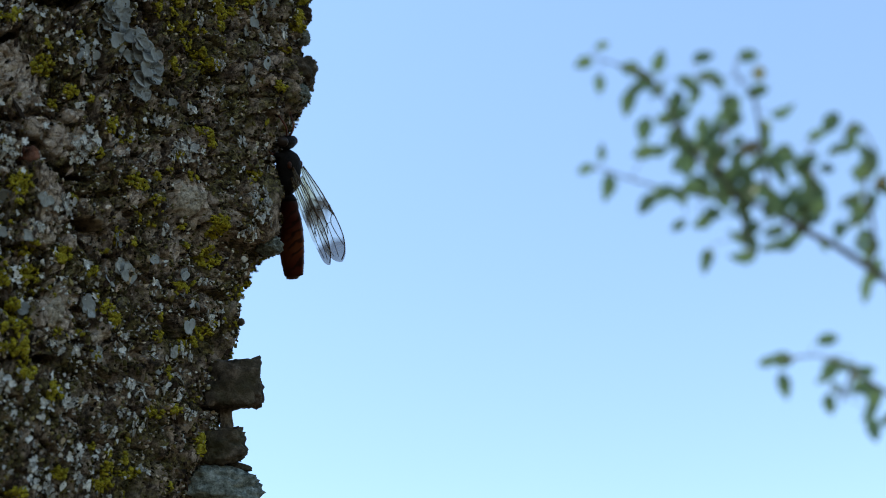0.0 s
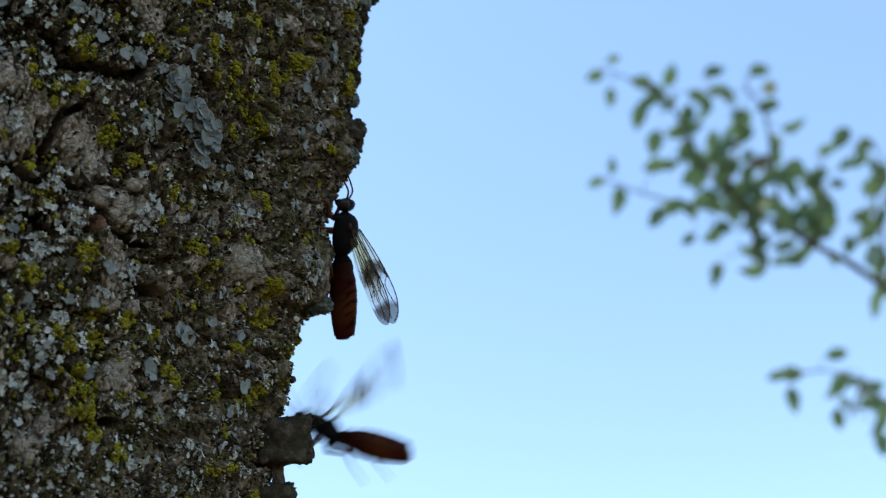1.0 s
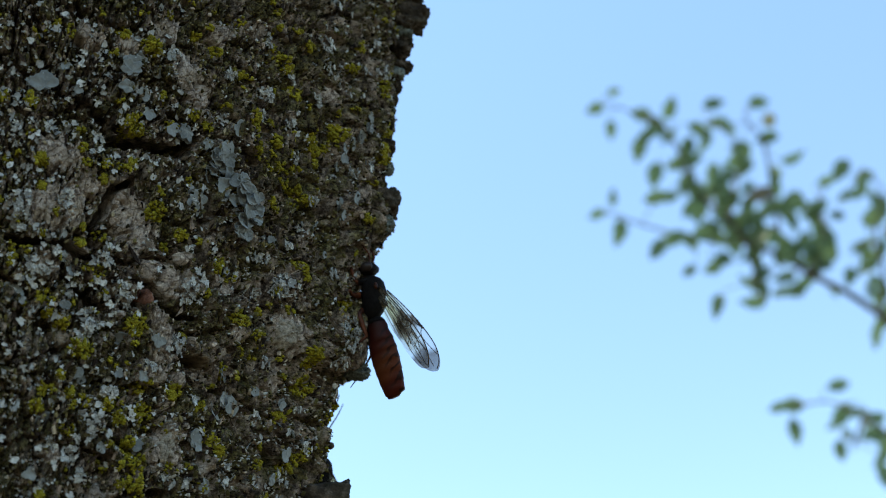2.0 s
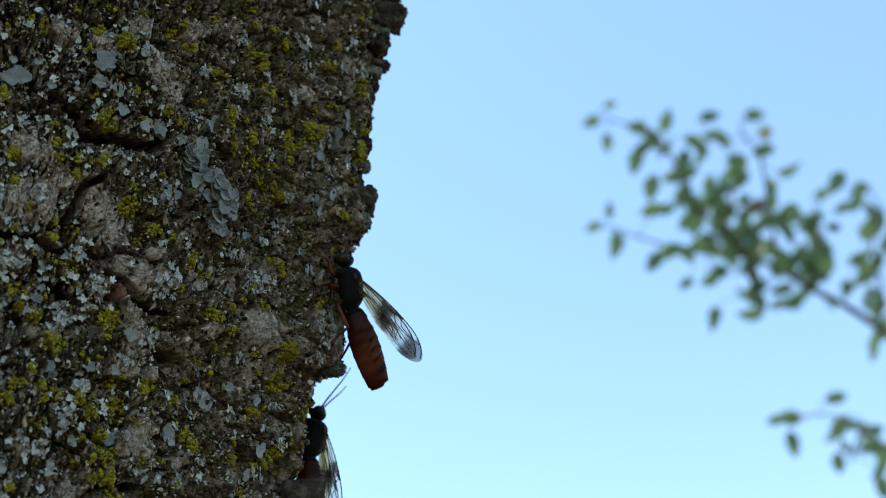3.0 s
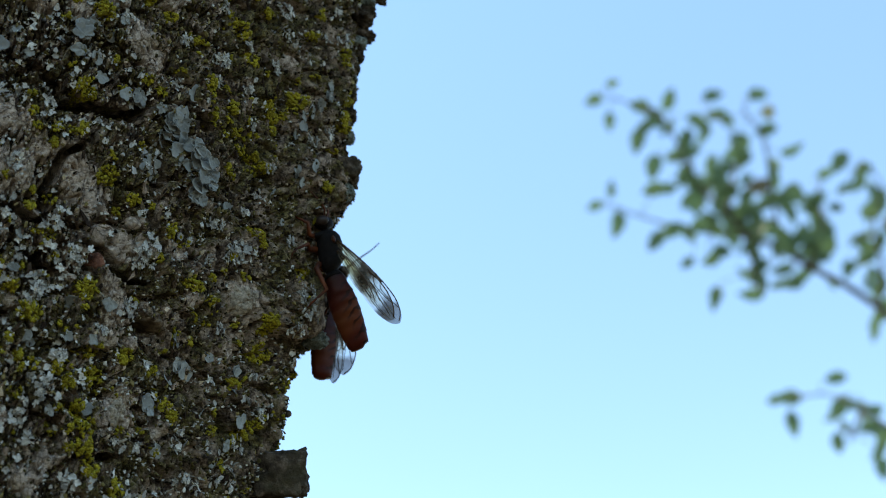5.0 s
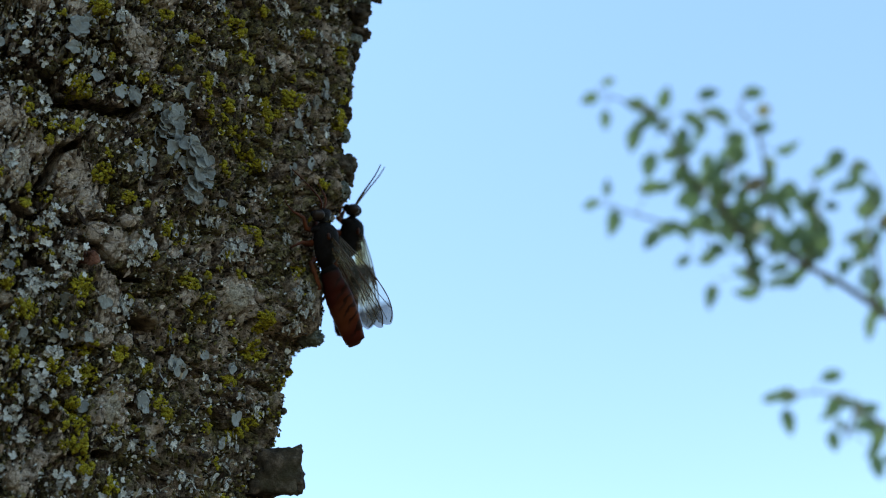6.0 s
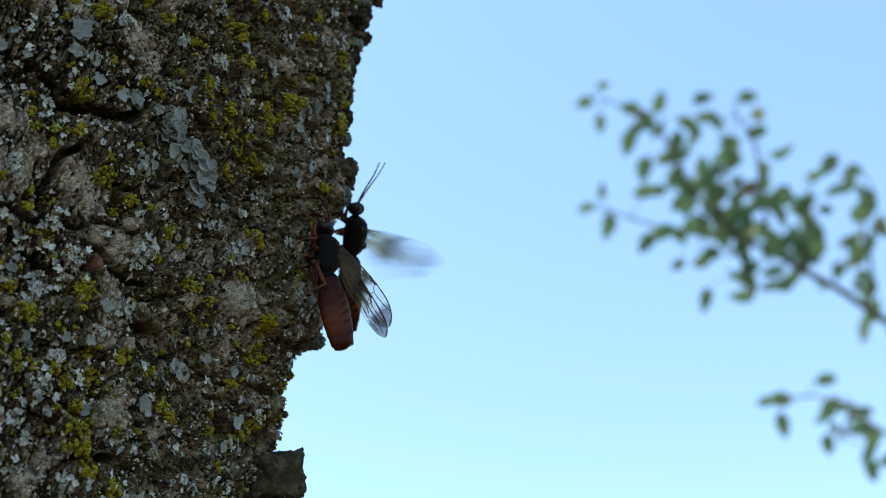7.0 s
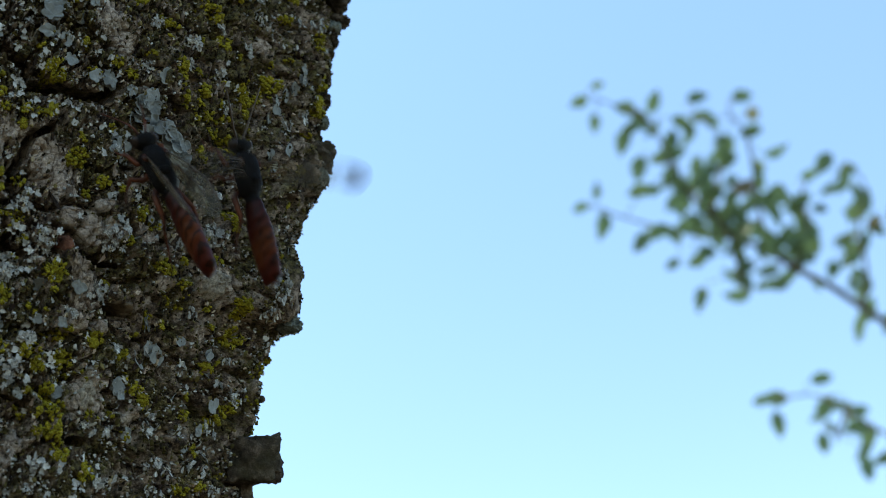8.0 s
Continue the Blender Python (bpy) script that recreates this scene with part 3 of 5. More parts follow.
# leaves added overhead, out of view, to block sky light and shade the trunk
def crown(rng):
    top = B0 + U0 * 1.25
    verts, faces = [], []
    for k in range(2600):
        q = top + rng.normal(0, 1, 3) * np.array([0.95, 0.62, 0.42]) + np.array([-0.1, -0.55, 1.05])
        if q[1] > 0.55 or q[2] < 3.15:
            continue
        a, b, c = rng.normal(0, 1, (3, 3))
        a /= np.linalg.norm(a)
        b = np.cross(a, b)
        b /= np.linalg.norm(b)
        c = np.cross(a, b)
        l, w = 0.05 + 0.04 * rng.random(), 0.026 + 0.02 * rng.random()
        base_i = len(verts)
        for x, y, z in ((-1, 0, 0), (-0.45, 0.8, 0.15), (0.3, 0.9, 0.15), (1, 0, -0.1), (0.3, -0.9, 0.15), (-0.45, -0.8, 0.15), (0, 0, -0.08)):
            verts.append((q + a * x * l + b * y * w + c * z * l - np.array(tree.location)).tolist())
        faces += [(base_i + i, base_i + (i + 1) % 6, base_i + 6) for i in range(6)]
    return arrays_mesh("crown", verts, faces)


# ---------------------------------------------------------------- lichens, crumbs and chunks on the bark
class Pieces:
    """Gathers many small closed pieces into one mesh."""

    def __init__(self):
        self.v, self.f, self.n = [], [], 0

    def lobes(self, th, s, up, size, long, turn, lean, lift, thick, sides, rng, rag=0.16, lobed=0.0):
        """Rounded scales that lie on the bark. All arguments but sides are arrays or numbers; sizes in mm."""
        n = len(th)
        one = np.ones(n)
        size, long, turn, lift, thick, up, lean = (np.asarray(v) * one for v in (size, long, turn, lift, thick, up, lean))
        c = on_tree(at(th, s, up))
        a = np.radians(th)
        nor = np.cos(a)[:, None] * F0 + np.sin(a)[:, None] * S0
        e1 = -np.sin(a)[:, None] * F0 + np.cos(a)[:, None] * S0
        e2 = np.repeat(U0[None], n, 0)
        # lean the scale out of the bark's plane
        nor = nor + e1 * (lean * rng.normal(0, 1, n))[:, None] + e2 * (lean * rng.normal(0, 1, n))[:, None]
        nor /= np.linalg.norm(nor, axis=1)[:, None]
        e1 = np.cross(e2, nor)
        e1 /= np.linalg.norm(e1, axis=1)[:, None]
        e2 = np.cross(nor, e1)
        x = np.cos(turn)[:, None] * e1 + np.sin(turn)[:, None] * e2
        y = -np.sin(turn)[:, None] * e1 + np.cos(turn)[:, None] * e2
        ang = np.arange(sides) / sides * math.tau
        rad = 1 + rag * rng.normal(0, 1, (n, sides)) + lobed * np.cos(ang * rng.integers(2, 5, (n, 1)) + rng.random((n, 1)) * 6.28)
        rad = np.clip(rad, 0.35, 1.7)
        cx, cy = np.cos(ang) * rad, np.sin(ang) * rad

        def ring(k, h):
            h = np.broadcast_to(h, (n, sides)) if np.ndim(h) < 2 else h
            return (c[:, None] + 0.001 * (x[:, None] * (k * cx * (size * long)[:, None])[..., None] + y[:, None] * (k * cy * size[:, None])[..., None]
                                          + nor[:, None] * h[..., None]))
        wave = lift[:, None] * (0.5 + rng.random((n, sides)))
        top = c + 0.001 * nor * thick[:, None]
        inner = ring(0.62, (thick[:, None] * (0.9 + 0.5 * rng.random((n, sides)))))
        rim = ring(1.0, wave + 0.35 * thick[:, None])
        low = ring(0.7, np.full((n, sides), -0.35))
        block = np.concatenate([top[:, None], inner, rim, low], 1)
        k = 1 + 3 * sides
        q = np.arange(sides)
        w = (q + 1) % sides
        start = self.n + np.arange(n)[:, None, None] * k
        tris = (start + np.stack([np.zeros(sides, int), 1 + q, 1 + w], -1)).reshape(-1, 3)
        qa = (start + np.stack([1 + q, 1 + sides + q, 1 + sides + w, 1 + w], -1)).reshape(-1, 4)
        qb = (start + np.stack([1 + sides + q, 1 + 2 * sides + q, 1 + 2 * sides + w, 1 + sides + w], -1)).reshape(-1, 4)
        self.v += block.reshape(-1, 3).tolist()
        self.f += tris.tolist() + qa.tolist() + qb.tolist()
        self.n += n * k

    def fans(self, th, s, up, size, turn, wide, count, deep, cup, rng, sides=30, rag=0.05):
        """Thin leafy scales fixed at one end, with a lobed and lifted rim."""
        n = len(th)
        one = np.ones(n)
        size, turn, wide, count, deep, cup, up = ((np.asarray(v) * one)[:, None] for v in (size, turn, wide, count, deep, cup, up))
        tip_t, tip_s = th + np.degrees(size[:, 0] * np.cos(turn[:, 0]) / 60), s + size[:, 0] * np.sin(turn[:, 0])
        c = on_tree(at(th, s, 0.0))
        rise = np.clip(relief(tip_t, tip_s) - relief(th, s), -0.25, 1.1)[:, None]
        a = np.radians(th)
        nor = np.cos(a)[:, None] * F0 + np.sin(a)[:, None] * S0
        e1 = -np.sin(a)[:, None] * F0 + np.cos(a)[:, None] * S0
        x = np.cos(turn) * e1 + np.sin(turn) * U0
        y = -np.sin(turn) * e1 + np.cos(turn) * U0
        phi = (np.arange(sides) / sides * math.tau - math.pi)[None]
        shape = 0.12 + 0.88 * ((1 + np.cos(phi)) / 2) ** 0.55
        notch = np.abs(np.sin(phi * count / 2 + rng.random((n, 1)) * 6.28)) ** 0.7
        rad = size * shape * (1 - deep + deep * notch) * np.clip(1 + rag * rng.normal(0, 1, (n, sides)), 0.4, 1.5)
        px, py = rad * np.cos(phi), rad * np.sin(phi) * wide
        sway = 0.5 + 0.5 * np.sin(phi * count + rng.random((n, 1)) * 6.28) * rng.random((n, 1))

        def ring(k, down):
            h = up + rise * np.clip(k * px / size, 0, 1) + cup * k * k * sway * (0.3 + 0.7 * shape) - down
            return c[:, None] + 0.001 * (x[:, None] * (k * px)[..., None] + y[:, None] * (k * py)[..., None] + nor[:, None] * h[..., None])
        rings_f = [ring(0.04, 0.03), ring(0.45, 0.0), ring(0.8, 0.0), ring(0.96, 0.0), ring(1.0, 0.05), ring(0.9, 0.12), ring(0.04, 0.3)]
        self.v += np.stack(rings_f, 1).reshape(-1, 3).tolist()
        k = len(rings_f) * sides
        q = np.arange(sides)
        w = (q + 1) % sides
        start = self.n + np.arange(n)[:, None, None] * k
        for i in range(len(rings_f) - 1):
            self.f += (start + np.stack([i * sides + q, (i + 1) * sides + q, (i + 1) * sides + w, i * sides + w], -1)).reshape(-1, 4).tolist()
        self.f += (start[:, 0] + q[None]).tolist() + (start[:, 0] + (k - 1 - q)[None]).tolist()
        self.n += n * k

    def made(self, name, material, label="", smooth=True):
        return part_of(name, arrays_mesh(name, self.v, self.f), material, trunk, label, smooth)


def spread(rng, th, s, radius, n, power=0.5):
    """n places scattered round one place on the bark."""
    a, r = rng.random(n) * math.tau, radius * rng.random(n) ** power
    return th + np.degrees(r * np.cos(a) / 60), s + r * np.sin(a), a, r


def smooth_lichen(th, s, r, rng):
    """Broad rounded blue-grey leaves, fixed at one end, that overlap."""
    p = Pieces()
    n = 1 + int(2.2 * rng.random())
    a = rng.choice((-1.57, 1.57, 0.0, -0.8, -2.4, 3.0)) + 0.5 * rng.normal(0, 1, n)
    size = r * (1.35 + 0.35 * rng.random(n))
    p.fans(th - np.degrees(0.5 * size * np.cos(a) / 60), s - 0.5 * size * np.sin(a), 0.35 + 0.25 * rng.random(n), size, a, 0.85 + 0.35 * rng.random(n),
           rng.integers(3, 7, n), 0.15 + 0.28 * rng.random(n), 0.45, rng, 40)
    p.made("lichen_rosette", LICHEN)


def shingled_lichen(th, s, r, rng):
    """Leaves of the large cluster, that hang over one another."""
    p = Pieces()
    n = 3
    a = -1.57 + 0.9 * rng.normal(0, 1, n)
    size = r * (1.3 + 0.4 * rng.random(n))
    off = 0.35 * r * rng.normal(0, 1, (2, n))
    p.fans(th + np.degrees(off[0] / 60), s + 0.5 * size + off[1], 0.4 + 1.0 * rng.random(n), 0.85 * size, a, 1.0 + 0.3 * rng.random(n), rng.integers(3, 7, n), 0.15 + 0.2 * rng.random(n), 0.95, rng, 40)
    p.made("lichen_rosette", LICHEN)


def fine_lichen(th, s, r, rng):
    """Pale forked leaves that fan out like antlers."""
    p = Pieces()
    n = int(6 + 9 * r * r)
    ct, cs, a, d = spread(rng, th, s, r, n, 0.6)
    p.fans(ct, cs, 0.2 + 0.3 * rng.random(n), 0.4 + 0.6 * rng.random(n), a + 1.1 * rng.normal(0, 1, n), 0.5 + 0.5 * rng.random(n), rng.integers(2, 7, n), 0.45 + 0.35 * rng.random(n), 0.3, rng, 36, 0.13)
    p.made("lichen_tuft", FINE)


def yellow_lichen(th, s, r, rng):
    """A mound of yellow grains and tiny leaves."""
    p = Pieces()
    n = int(24 + 48 * r * r)
    ct, cs, a, d = spread(rng, th, s, r, n, 0.6)
    p.lobes(ct, cs, 0.1 + 0.5 * (1 - d / r) * r * 0.6 * rng.random(n), 0.11 + 0.11 * rng.random(n), 1.4, a, 0.7, 0.10, 0.2, 7, rng, 0.35)
    p.made("yellow_lichen", YELLOW)


# unseen limbs, added to join the trunk to the shading leaves overhead
for k, (dx, dy, dz) in enumerate(((-0.7, -0.7, 1.1), (0.55, -0.8, 1.2), (-0.1, -0.3, 1.5))):
    bm = bmesh.new()
    a = BASE + UP * 1.22 - tree.location
    pts = [a, a + UP * 0.25 + Vector((dx, dy, dz)) * 0.18, a + UP * 0.3 + Vector((dx, dy, dz)) * 0.55, a + UP * 0.3 + Vector((dx, dy, dz))]
    tube(bm, finer(pts), [0.05 - 0.0034 * i for i in range(13)], 10)
    part("limb", bm, TWIG, tree)
rng = np.random.default_rng(4)
tagged(part_of("crown", crown(np.random.default_rng(9)), LEAF, tree, "unseen green leaves added overhead to shade the trunk"), kind="stuff")
for some in (SMOOTH_A, SMOOTH_B):
    for q in some:
        smooth_lichen(*q, rng)
for q in CLUSTER:
    shingled_lichen(*q, rng)
for some in (FINE_A, FINE_B, FINE_C, FINE_D):
    for q in some:
        fine_lichen(*q, rng)
for some in (YELLOW_A, YELLOW_B, YELLOW_C, YELLOW_D):
    for q in some:
        yellow_lichen(*q, rng)


def crust_patch(name, th, s, r, tall, material, up, label=""):
    """A thin ragged crust that follows the bark."""
    n, k = 48, 12
    ang = np.arange(n) / n * math.tau
    edge = r * (1 + 0.3 * layers(np.cos(ang) * 2.3 + th, np.sin(ang) * 2.3 + s, 71))
    rings_t = [np.full(1, th)] + [th + np.degrees(edge * f * np.cos(ang) / 60) for f in (np.arange(1, k + 1) / k)]
    rings_s = [np.full(1, s)] + [s + tall * edge * f * np.sin(ang) for f in (np.arange(1, k + 1) / k)]
    pts = np.concatenate([on_tree(at(t, v, up * (1 - (i / k) ** 4) - 0.1 * (i == k))) for i, (t, v) in enumerate(zip(rings_t, rings_s))])
    faces = [(0, 1 + q, 1 + (q + 1) % n) for q in range(n)]
    for i in range(k - 1):
        a, b = 1 + i * n, 1 + (i + 1) * n
        faces += [(a + q, b + q, b + (q + 1) % n, a + (q + 1) % n) for q in range(n)]
    return part_of(name, arrays_mesh(name, pts.tolist(), faces), material, trunk, label)


for th, s, r in PALE:
    crust_patch("pale_crust", th, s, r, 1.3, CRUST, 0.45, "pale grey bare crust on the bark")
crust_patch("knot", 21.0, -5.0, 1.3, 1.1, KNOT, 0.25, "small reddish-brown knot")
crust_patch("dead_flake", 31.2, -12.4, 1.8, 0.8, FLAKE, 0.9, "curled brown flake of dead bark")


def scatter(n, rng, lo=-30, hi=100):
    return lo + (hi - lo) * rng.random(n), -62 + 146 * rng.random(n)


def open_ground(th, s, rng):
    """True where loose pieces may lie: not in the cracks, seldom on bare patches."""
    u = np.radians(th) * 60
    free = np.ones(len(th), bool)
    for line in CRACKS:
        for (t0, s0, w0), (t1, s1, w1) in zip(line, line[1:]):
            ax, ay, bx, by = math.radians(t0) * 60, s0, math.radians(t1) * 60, s1
            k = np.clip(((u - ax) * (bx - ax) + (s - ay) * (by - ay)) / ((bx - ax) ** 2 + (by - ay) ** 2), 0, 1)
            free &= np.hypot(u - ax - k * (bx - ax), s - ay - k * (by - ay)) > 1.25 * w0
    for t0, s0, r in PALE + [(21.0, -5.0, 0.9), (31.2, -12.4, 1.3)]:
        free &= np.hypot(u - math.radians(t0) * 60, (s - s0) / 1.25) > 1.05 * r
    free &= (bareness(th, s) < 0.45) | (rng.random(len(th)) < 0.12)
    return free


def keep(th, s, size, seed, cut, rng):
    """Where a kind grows: thick in some patches, sparse in others."""
    d = layers(np.radians(th) * 60 / size, s / size, seed, 2)
    return (d + 0.5 * rng.normal(0, 0.5, len(th)) > cut) & open_ground(th, s, rng)


# loose scales of bark, long in the trunk's direction
for name, count, big, material, label in (("bark_scale_layer", 17000, 0.27, CHIP, "small angular scales of weathered bark"),):
    p = Pieces()
    th, s = scatter(count, rng)
    ok = keep(th, s, 6, 87, -0.1, rng)
    th, s = th[ok], s[ok]
    n = len(th)
    p.lobes(th, s, -0.1 + 0.3 * rng.random(n), 0.09 + big * rng.random(n) ** 3, 1.4 + 2.4 * rng.random(n), 1.57 + 0.4 * rng.normal(0, 1, n), 0.32, 0.03 + 0.1 * rng.random(n), 0.10, 6, rng, 0.42)
    tagged(p.made(name, material, label, False), kind="stuff")

p = Pieces()
th, s = scatter(19000, rng)
ok = keep(th, s, 7, 81, -0.30 + 0.75 * np.clip((th - 22) / 22 + (s + 12) / 55, -0.35, 1), rng)
th, s = th[ok], s[ok]
n = len(th)
p.fans(th, s, 0.15 + 0.3 * rng.random(n), 0.20 + 0.85 * rng.random(n) ** 2.6, rng.random(n) * 6.28, 0.55 + 0.4 * rng.random(n), rng.integers(2, 7, n), 0.4 + 0.35 * rng.random(n), 0.2, rng, 20, 0.15)
tagged(p.made("lichen_film", FINE, "tiny pale grey lichen scales"), kind="stuff")

p = Pieces()
th, s = scatter(16000, rng)
ok = keep(th, s, 5, 83, -0.1, rng)
th, s = th[ok], s[ok]
n = len(th)
p.lobes(th, s, 0.15 + 0.3 * rng.random(n), 0.05 + 0.13 * rng.random(n) ** 2, 1.0 + 1.2 * rng.random(n), rng.random(n) * 6.28, 0.5, 0.08, 0.06, 6, rng, 0.4)
tagged(p.made("lichen_speck_layer", FINE, "specks of pale grey lichen"), kind="stuff")

p = Pieces()
th, s = scatter(1500, rng)
ok = keep(th, s, 9, 91, 0.0, rng)
for t0, s0 in zip(th[ok], s[ok]):
    n = int(6 + 16 * rng.random())
    ct, cs, a, d = spread(rng, t0, s0, 0.3 + 0.7 * rng.random(), n)
    p.lobes(ct, cs, 0.25 + 0.2 * rng.random(n), 0.12 + 0.11 * rng.random(n), 1.2, a, 0.6, 0.1, 0.15, 6, rng, 0.25)
tagged(p.made("yellow_speckle", YELLOW, "specks of yellow-green lichen"), kind="stuff")

p = Pieces()
th, s = scatter(54000, rng)
ok = open_ground(th, s, rng)
th, s = th[ok], s[ok]
n = len(th)
p.lobes(th, s, 0.0 + 0.3 * rng.random(n), 0.06 + 0.17 * rng.random(n) ** 2.5, 1.2 + 1.2 * rng.random(n), 1.57 + 0.7 * rng.normal(0, 1, n), 0.42, 0.05, 0.17, 5, rng, 0.40)
tagged(p.made("moss_layer", CRUMB, "dark olive moss and bark crumbs", False), kind="stuff")


def bark_chunk(th, s, out, wide, tall, deep, turn, seed, material=CHUNK, square=8.0, rough=1.0, label="dark block of loose bark"):
    """A block of bark that stands off the trunk's ridge: out mm from the plain surface to its middle."""
    bm = bmesh.new()
    bmesh.ops.create_cube(bm, size=2)
    bmesh.ops.subdivide_edges(bm, edges=bm.edges, cuts=15, use_grid_fill=True)
    a, b = math.radians(th), math.radians(72)
    nor = FRONT * math.cos(b) + SIDE * math.sin(b)
    tan = SIDE * math.cos(b) - FRONT * math.sin(b)
    spin = Matrix.Rotation(math.radians(turn), 3, tan)
    mid = (FRONT * math.cos(a) + SIDE * math.sin(a)) * (float(round_radius(np.array(th), np.array(s))) / 1000) + nor * (out / 1000)
    mid += BASE + UP * (s / 1000) - tree.location
    for v in bm.verts:
        x, y, z = v.co
        k = (abs(x) ** square + abs(y) ** square + abs(z) ** square) ** (-1 / square)
        q = Vector((x, y, z)) * k
        o = Vector((seed, seed * 0.7, 0))
        q *= 1 + rough * (0.13 * noise.noise(q * 1.2 + o) + 0.09 * noise.noise(q * 2.9 + o) + 0.07 * noise.noise(q * 6 + o) + 0.05 * noise.noise(q * 13 + o))
        v.co = mid + spin @ (nor * q.x * wide + tan * q.y * deep + UP * q.z * tall) / 1000
    return part("bark_chunk", bm, material, trunk, label)


EDGE_FLAKE = "dark flake of bark at the trunk's edge"
bark_chunk(56.0, -28.7, 0.8, 4.2, 3.6, 3.2, -13, 2.0, rough=1.35)
bark_chunk(55.0, 23.3, 1.4, 2.6, 2.2, 2.6, 0, 5.0, square=5.0, rough=1.9, label="rounded knob of dark bark")
bark_chunk(55.0, 19.4, 1.2, 2.6, 1.6, 2.4, 6, 9.0, FRINGE, 3.0, 1.8, "grey lichen under a knob of bark")
bark_chunk(56.0, 59.4, -0.4, 3.3, 2.3, 2.6, 8, 11.0, square=5.0, rough=1.6, label=EDGE_FLAKE)
bark_chunk(56.0, 53.9, -0.2, 1.5, 0.8, 1.8, 0, 12.0, square=3.5, rough=1.8, label=EDGE_FLAKE)
bark_chunk(56.0, 49.3, 0.1, 1.8, 0.8, 1.8, 0, 13.0, square=3.5, rough=1.8, label=EDGE_FLAKE)
bark_chunk(56.0, 45.1, -0.6, 1.4, 0.9, 1.8, 0, 14.0, square=3.5, rough=1.8, label=EDGE_FLAKE)
for k, (s_at, reach, size) in enumerate(((57.0, -0.9, 1.7), (55.4, -0.7, 1.3), (52.2, -0.8, 1.5), (51.0, -0.6, 1.0), (47.4, -0.9, 1.4), (46.3, -0.7, 0.9), (42.6, -0.5, 0.9), (40.2, -0.7, 1.0), (37.4, -0.4, 0.8), (35.6, -0.5, 0.9), (31.6, -0.4, 0.9), (62.8, -0.6, 1.8), (66.0, -0.8, 1.9))):
    bark_chunk(55.5, s_at, reach, 1.2 * size, 0.8 * size, 1.5 * size, 8 * math.sin(k * 2.3), 31.0 + k, (CHUNK, FRINGE, CHUNK)[k % 3], 3.0, 2.0, EDGE_FLAKE if k % 3 != 1 else "ragged grey lichen flake at the trunk's edge")
bark_chunk(55.0, 29.3, 0.4, 1.6, 1.0, 1.8, -4, 15.0, FRINGE, 4.0, 1.8, "ragged grey lichen flake at the trunk's edge")
bark_chunk(55.0, 33.5, 0.4, 1.2, 1.0, 1.8, 0, 25.0, square=3.5, rough=1.8, label=EDGE_FLAKE)
bark_chunk(56.0, -19.0, 0.0, 0.75, 0.6, 0.8, 0, 16.0, square=2.0, label="small dark bud on the bark")
bark_chunk(54.0, -1.6, 0.1, 2.9, 5.2, 3.0, -4, 21.0, BARK, 5.0, 1.5, "grey plate of bark that stands off the trunk")
bark_chunk(55.0, -6.4, 2.3, 1.9, 1.3, 1.8, -10, 22.0, FRINGE, 3.0, 2.6, "ragged grey lichen fringe on a plate of bark")
bark_chunk(56.5, -34.2, 0.9, 0.9, 2.4, 1.0, -16, 19.0, square=3.0, rough=1.8, label="thin crumb of dark bark")
bark_chunk(56.5, -38.2, 0.7, 3.5, 2.6, 2.6, -14, 17.0, CHUNK, 4.0, 1.9, "brown block of loose bark")
bark_chunk(56.5, -43.8, 2.2, 5.6, 2.6, 2.8, 4, 18.0, FRINGE, 3.5, 2.2, "grey-green lichen lobe at the trunk's edge")
bark_chunk(56.5, -40.7, 4.2, 1.9, 0.5, 0.8, 6, 20.0, square=3.0, label="thin crumb of dark bark")

# ---------------------------------------------------------------- the branch of a young tree behind
STEM = [
    (0.741, 1.511, 2.361), (0.675, 1.521, 2.433), (0.625, 1.508, 2.467), (0.582, 1.517, 2.505), (0.542, 1.512, 2.536), (0.483, 1.484, 2.544), (0.449,
    1.467, 2.576), (0.418, 1.486, 2.647), (0.384, 1.429, 2.671), (0.349, 1.399, 2.715), (0.312, 1.424, 2.766), (0.263, 1.395, 2.761)
]
T2 = [
    (0.483, 1.484, 2.544), (0.435, 1.529, 2.582), (0.378, 1.515, 2.584), (0.309, 1.52, 2.615), (0.272, 1.494, 2.61), (0.251, 1.522, 2.626)
]
T3 = [
    (0.542, 1.512, 2.536), (0.533, 1.487, 2.6), (0.519, 1.435, 2.639), (0.509, 1.411, 2.694), (0.482, 1.389, 2.722), (0.489, 1.343, 2.715)
]
T4 = [
    (0.449, 1.467, 2.576), (0.472, 1.456, 2.656), (0.473, 1.419, 2.684), (0.426, 1.385, 2.713)
]
T5 = [
    (0.582, 1.517, 2.505), (0.588, 1.448, 2.537), (0.595, 1.462, 2.603), (0.599, 1.42, 2.614)
]
T6 = [
    (0.675, 1.521, 2.433), (0.683, 1.492, 2.493), (0.675, 1.468, 2.551), (0.682, 1.421, 2.591), (0.659, 1.413, 2.636)
]
T7 = [
    (0.737, 1.592, 2.232), (0.689, 1.621, 2.276), (0.644, 1.602, 2.3), (0.608, 1.63, 2.34), (0.566, 1.64, 2.341), (0.532, 1.606, 2.324)
]
T8 = [
    (0.483, 1.484, 2.544), (0.494, 1.52, 2.493), (0.503, 1.537, 2.472)
]
T9 = [
    (0.644, 1.602, 2.3), (0.639, 1.651, 2.281), (0.625, 1.63, 2.256)
]
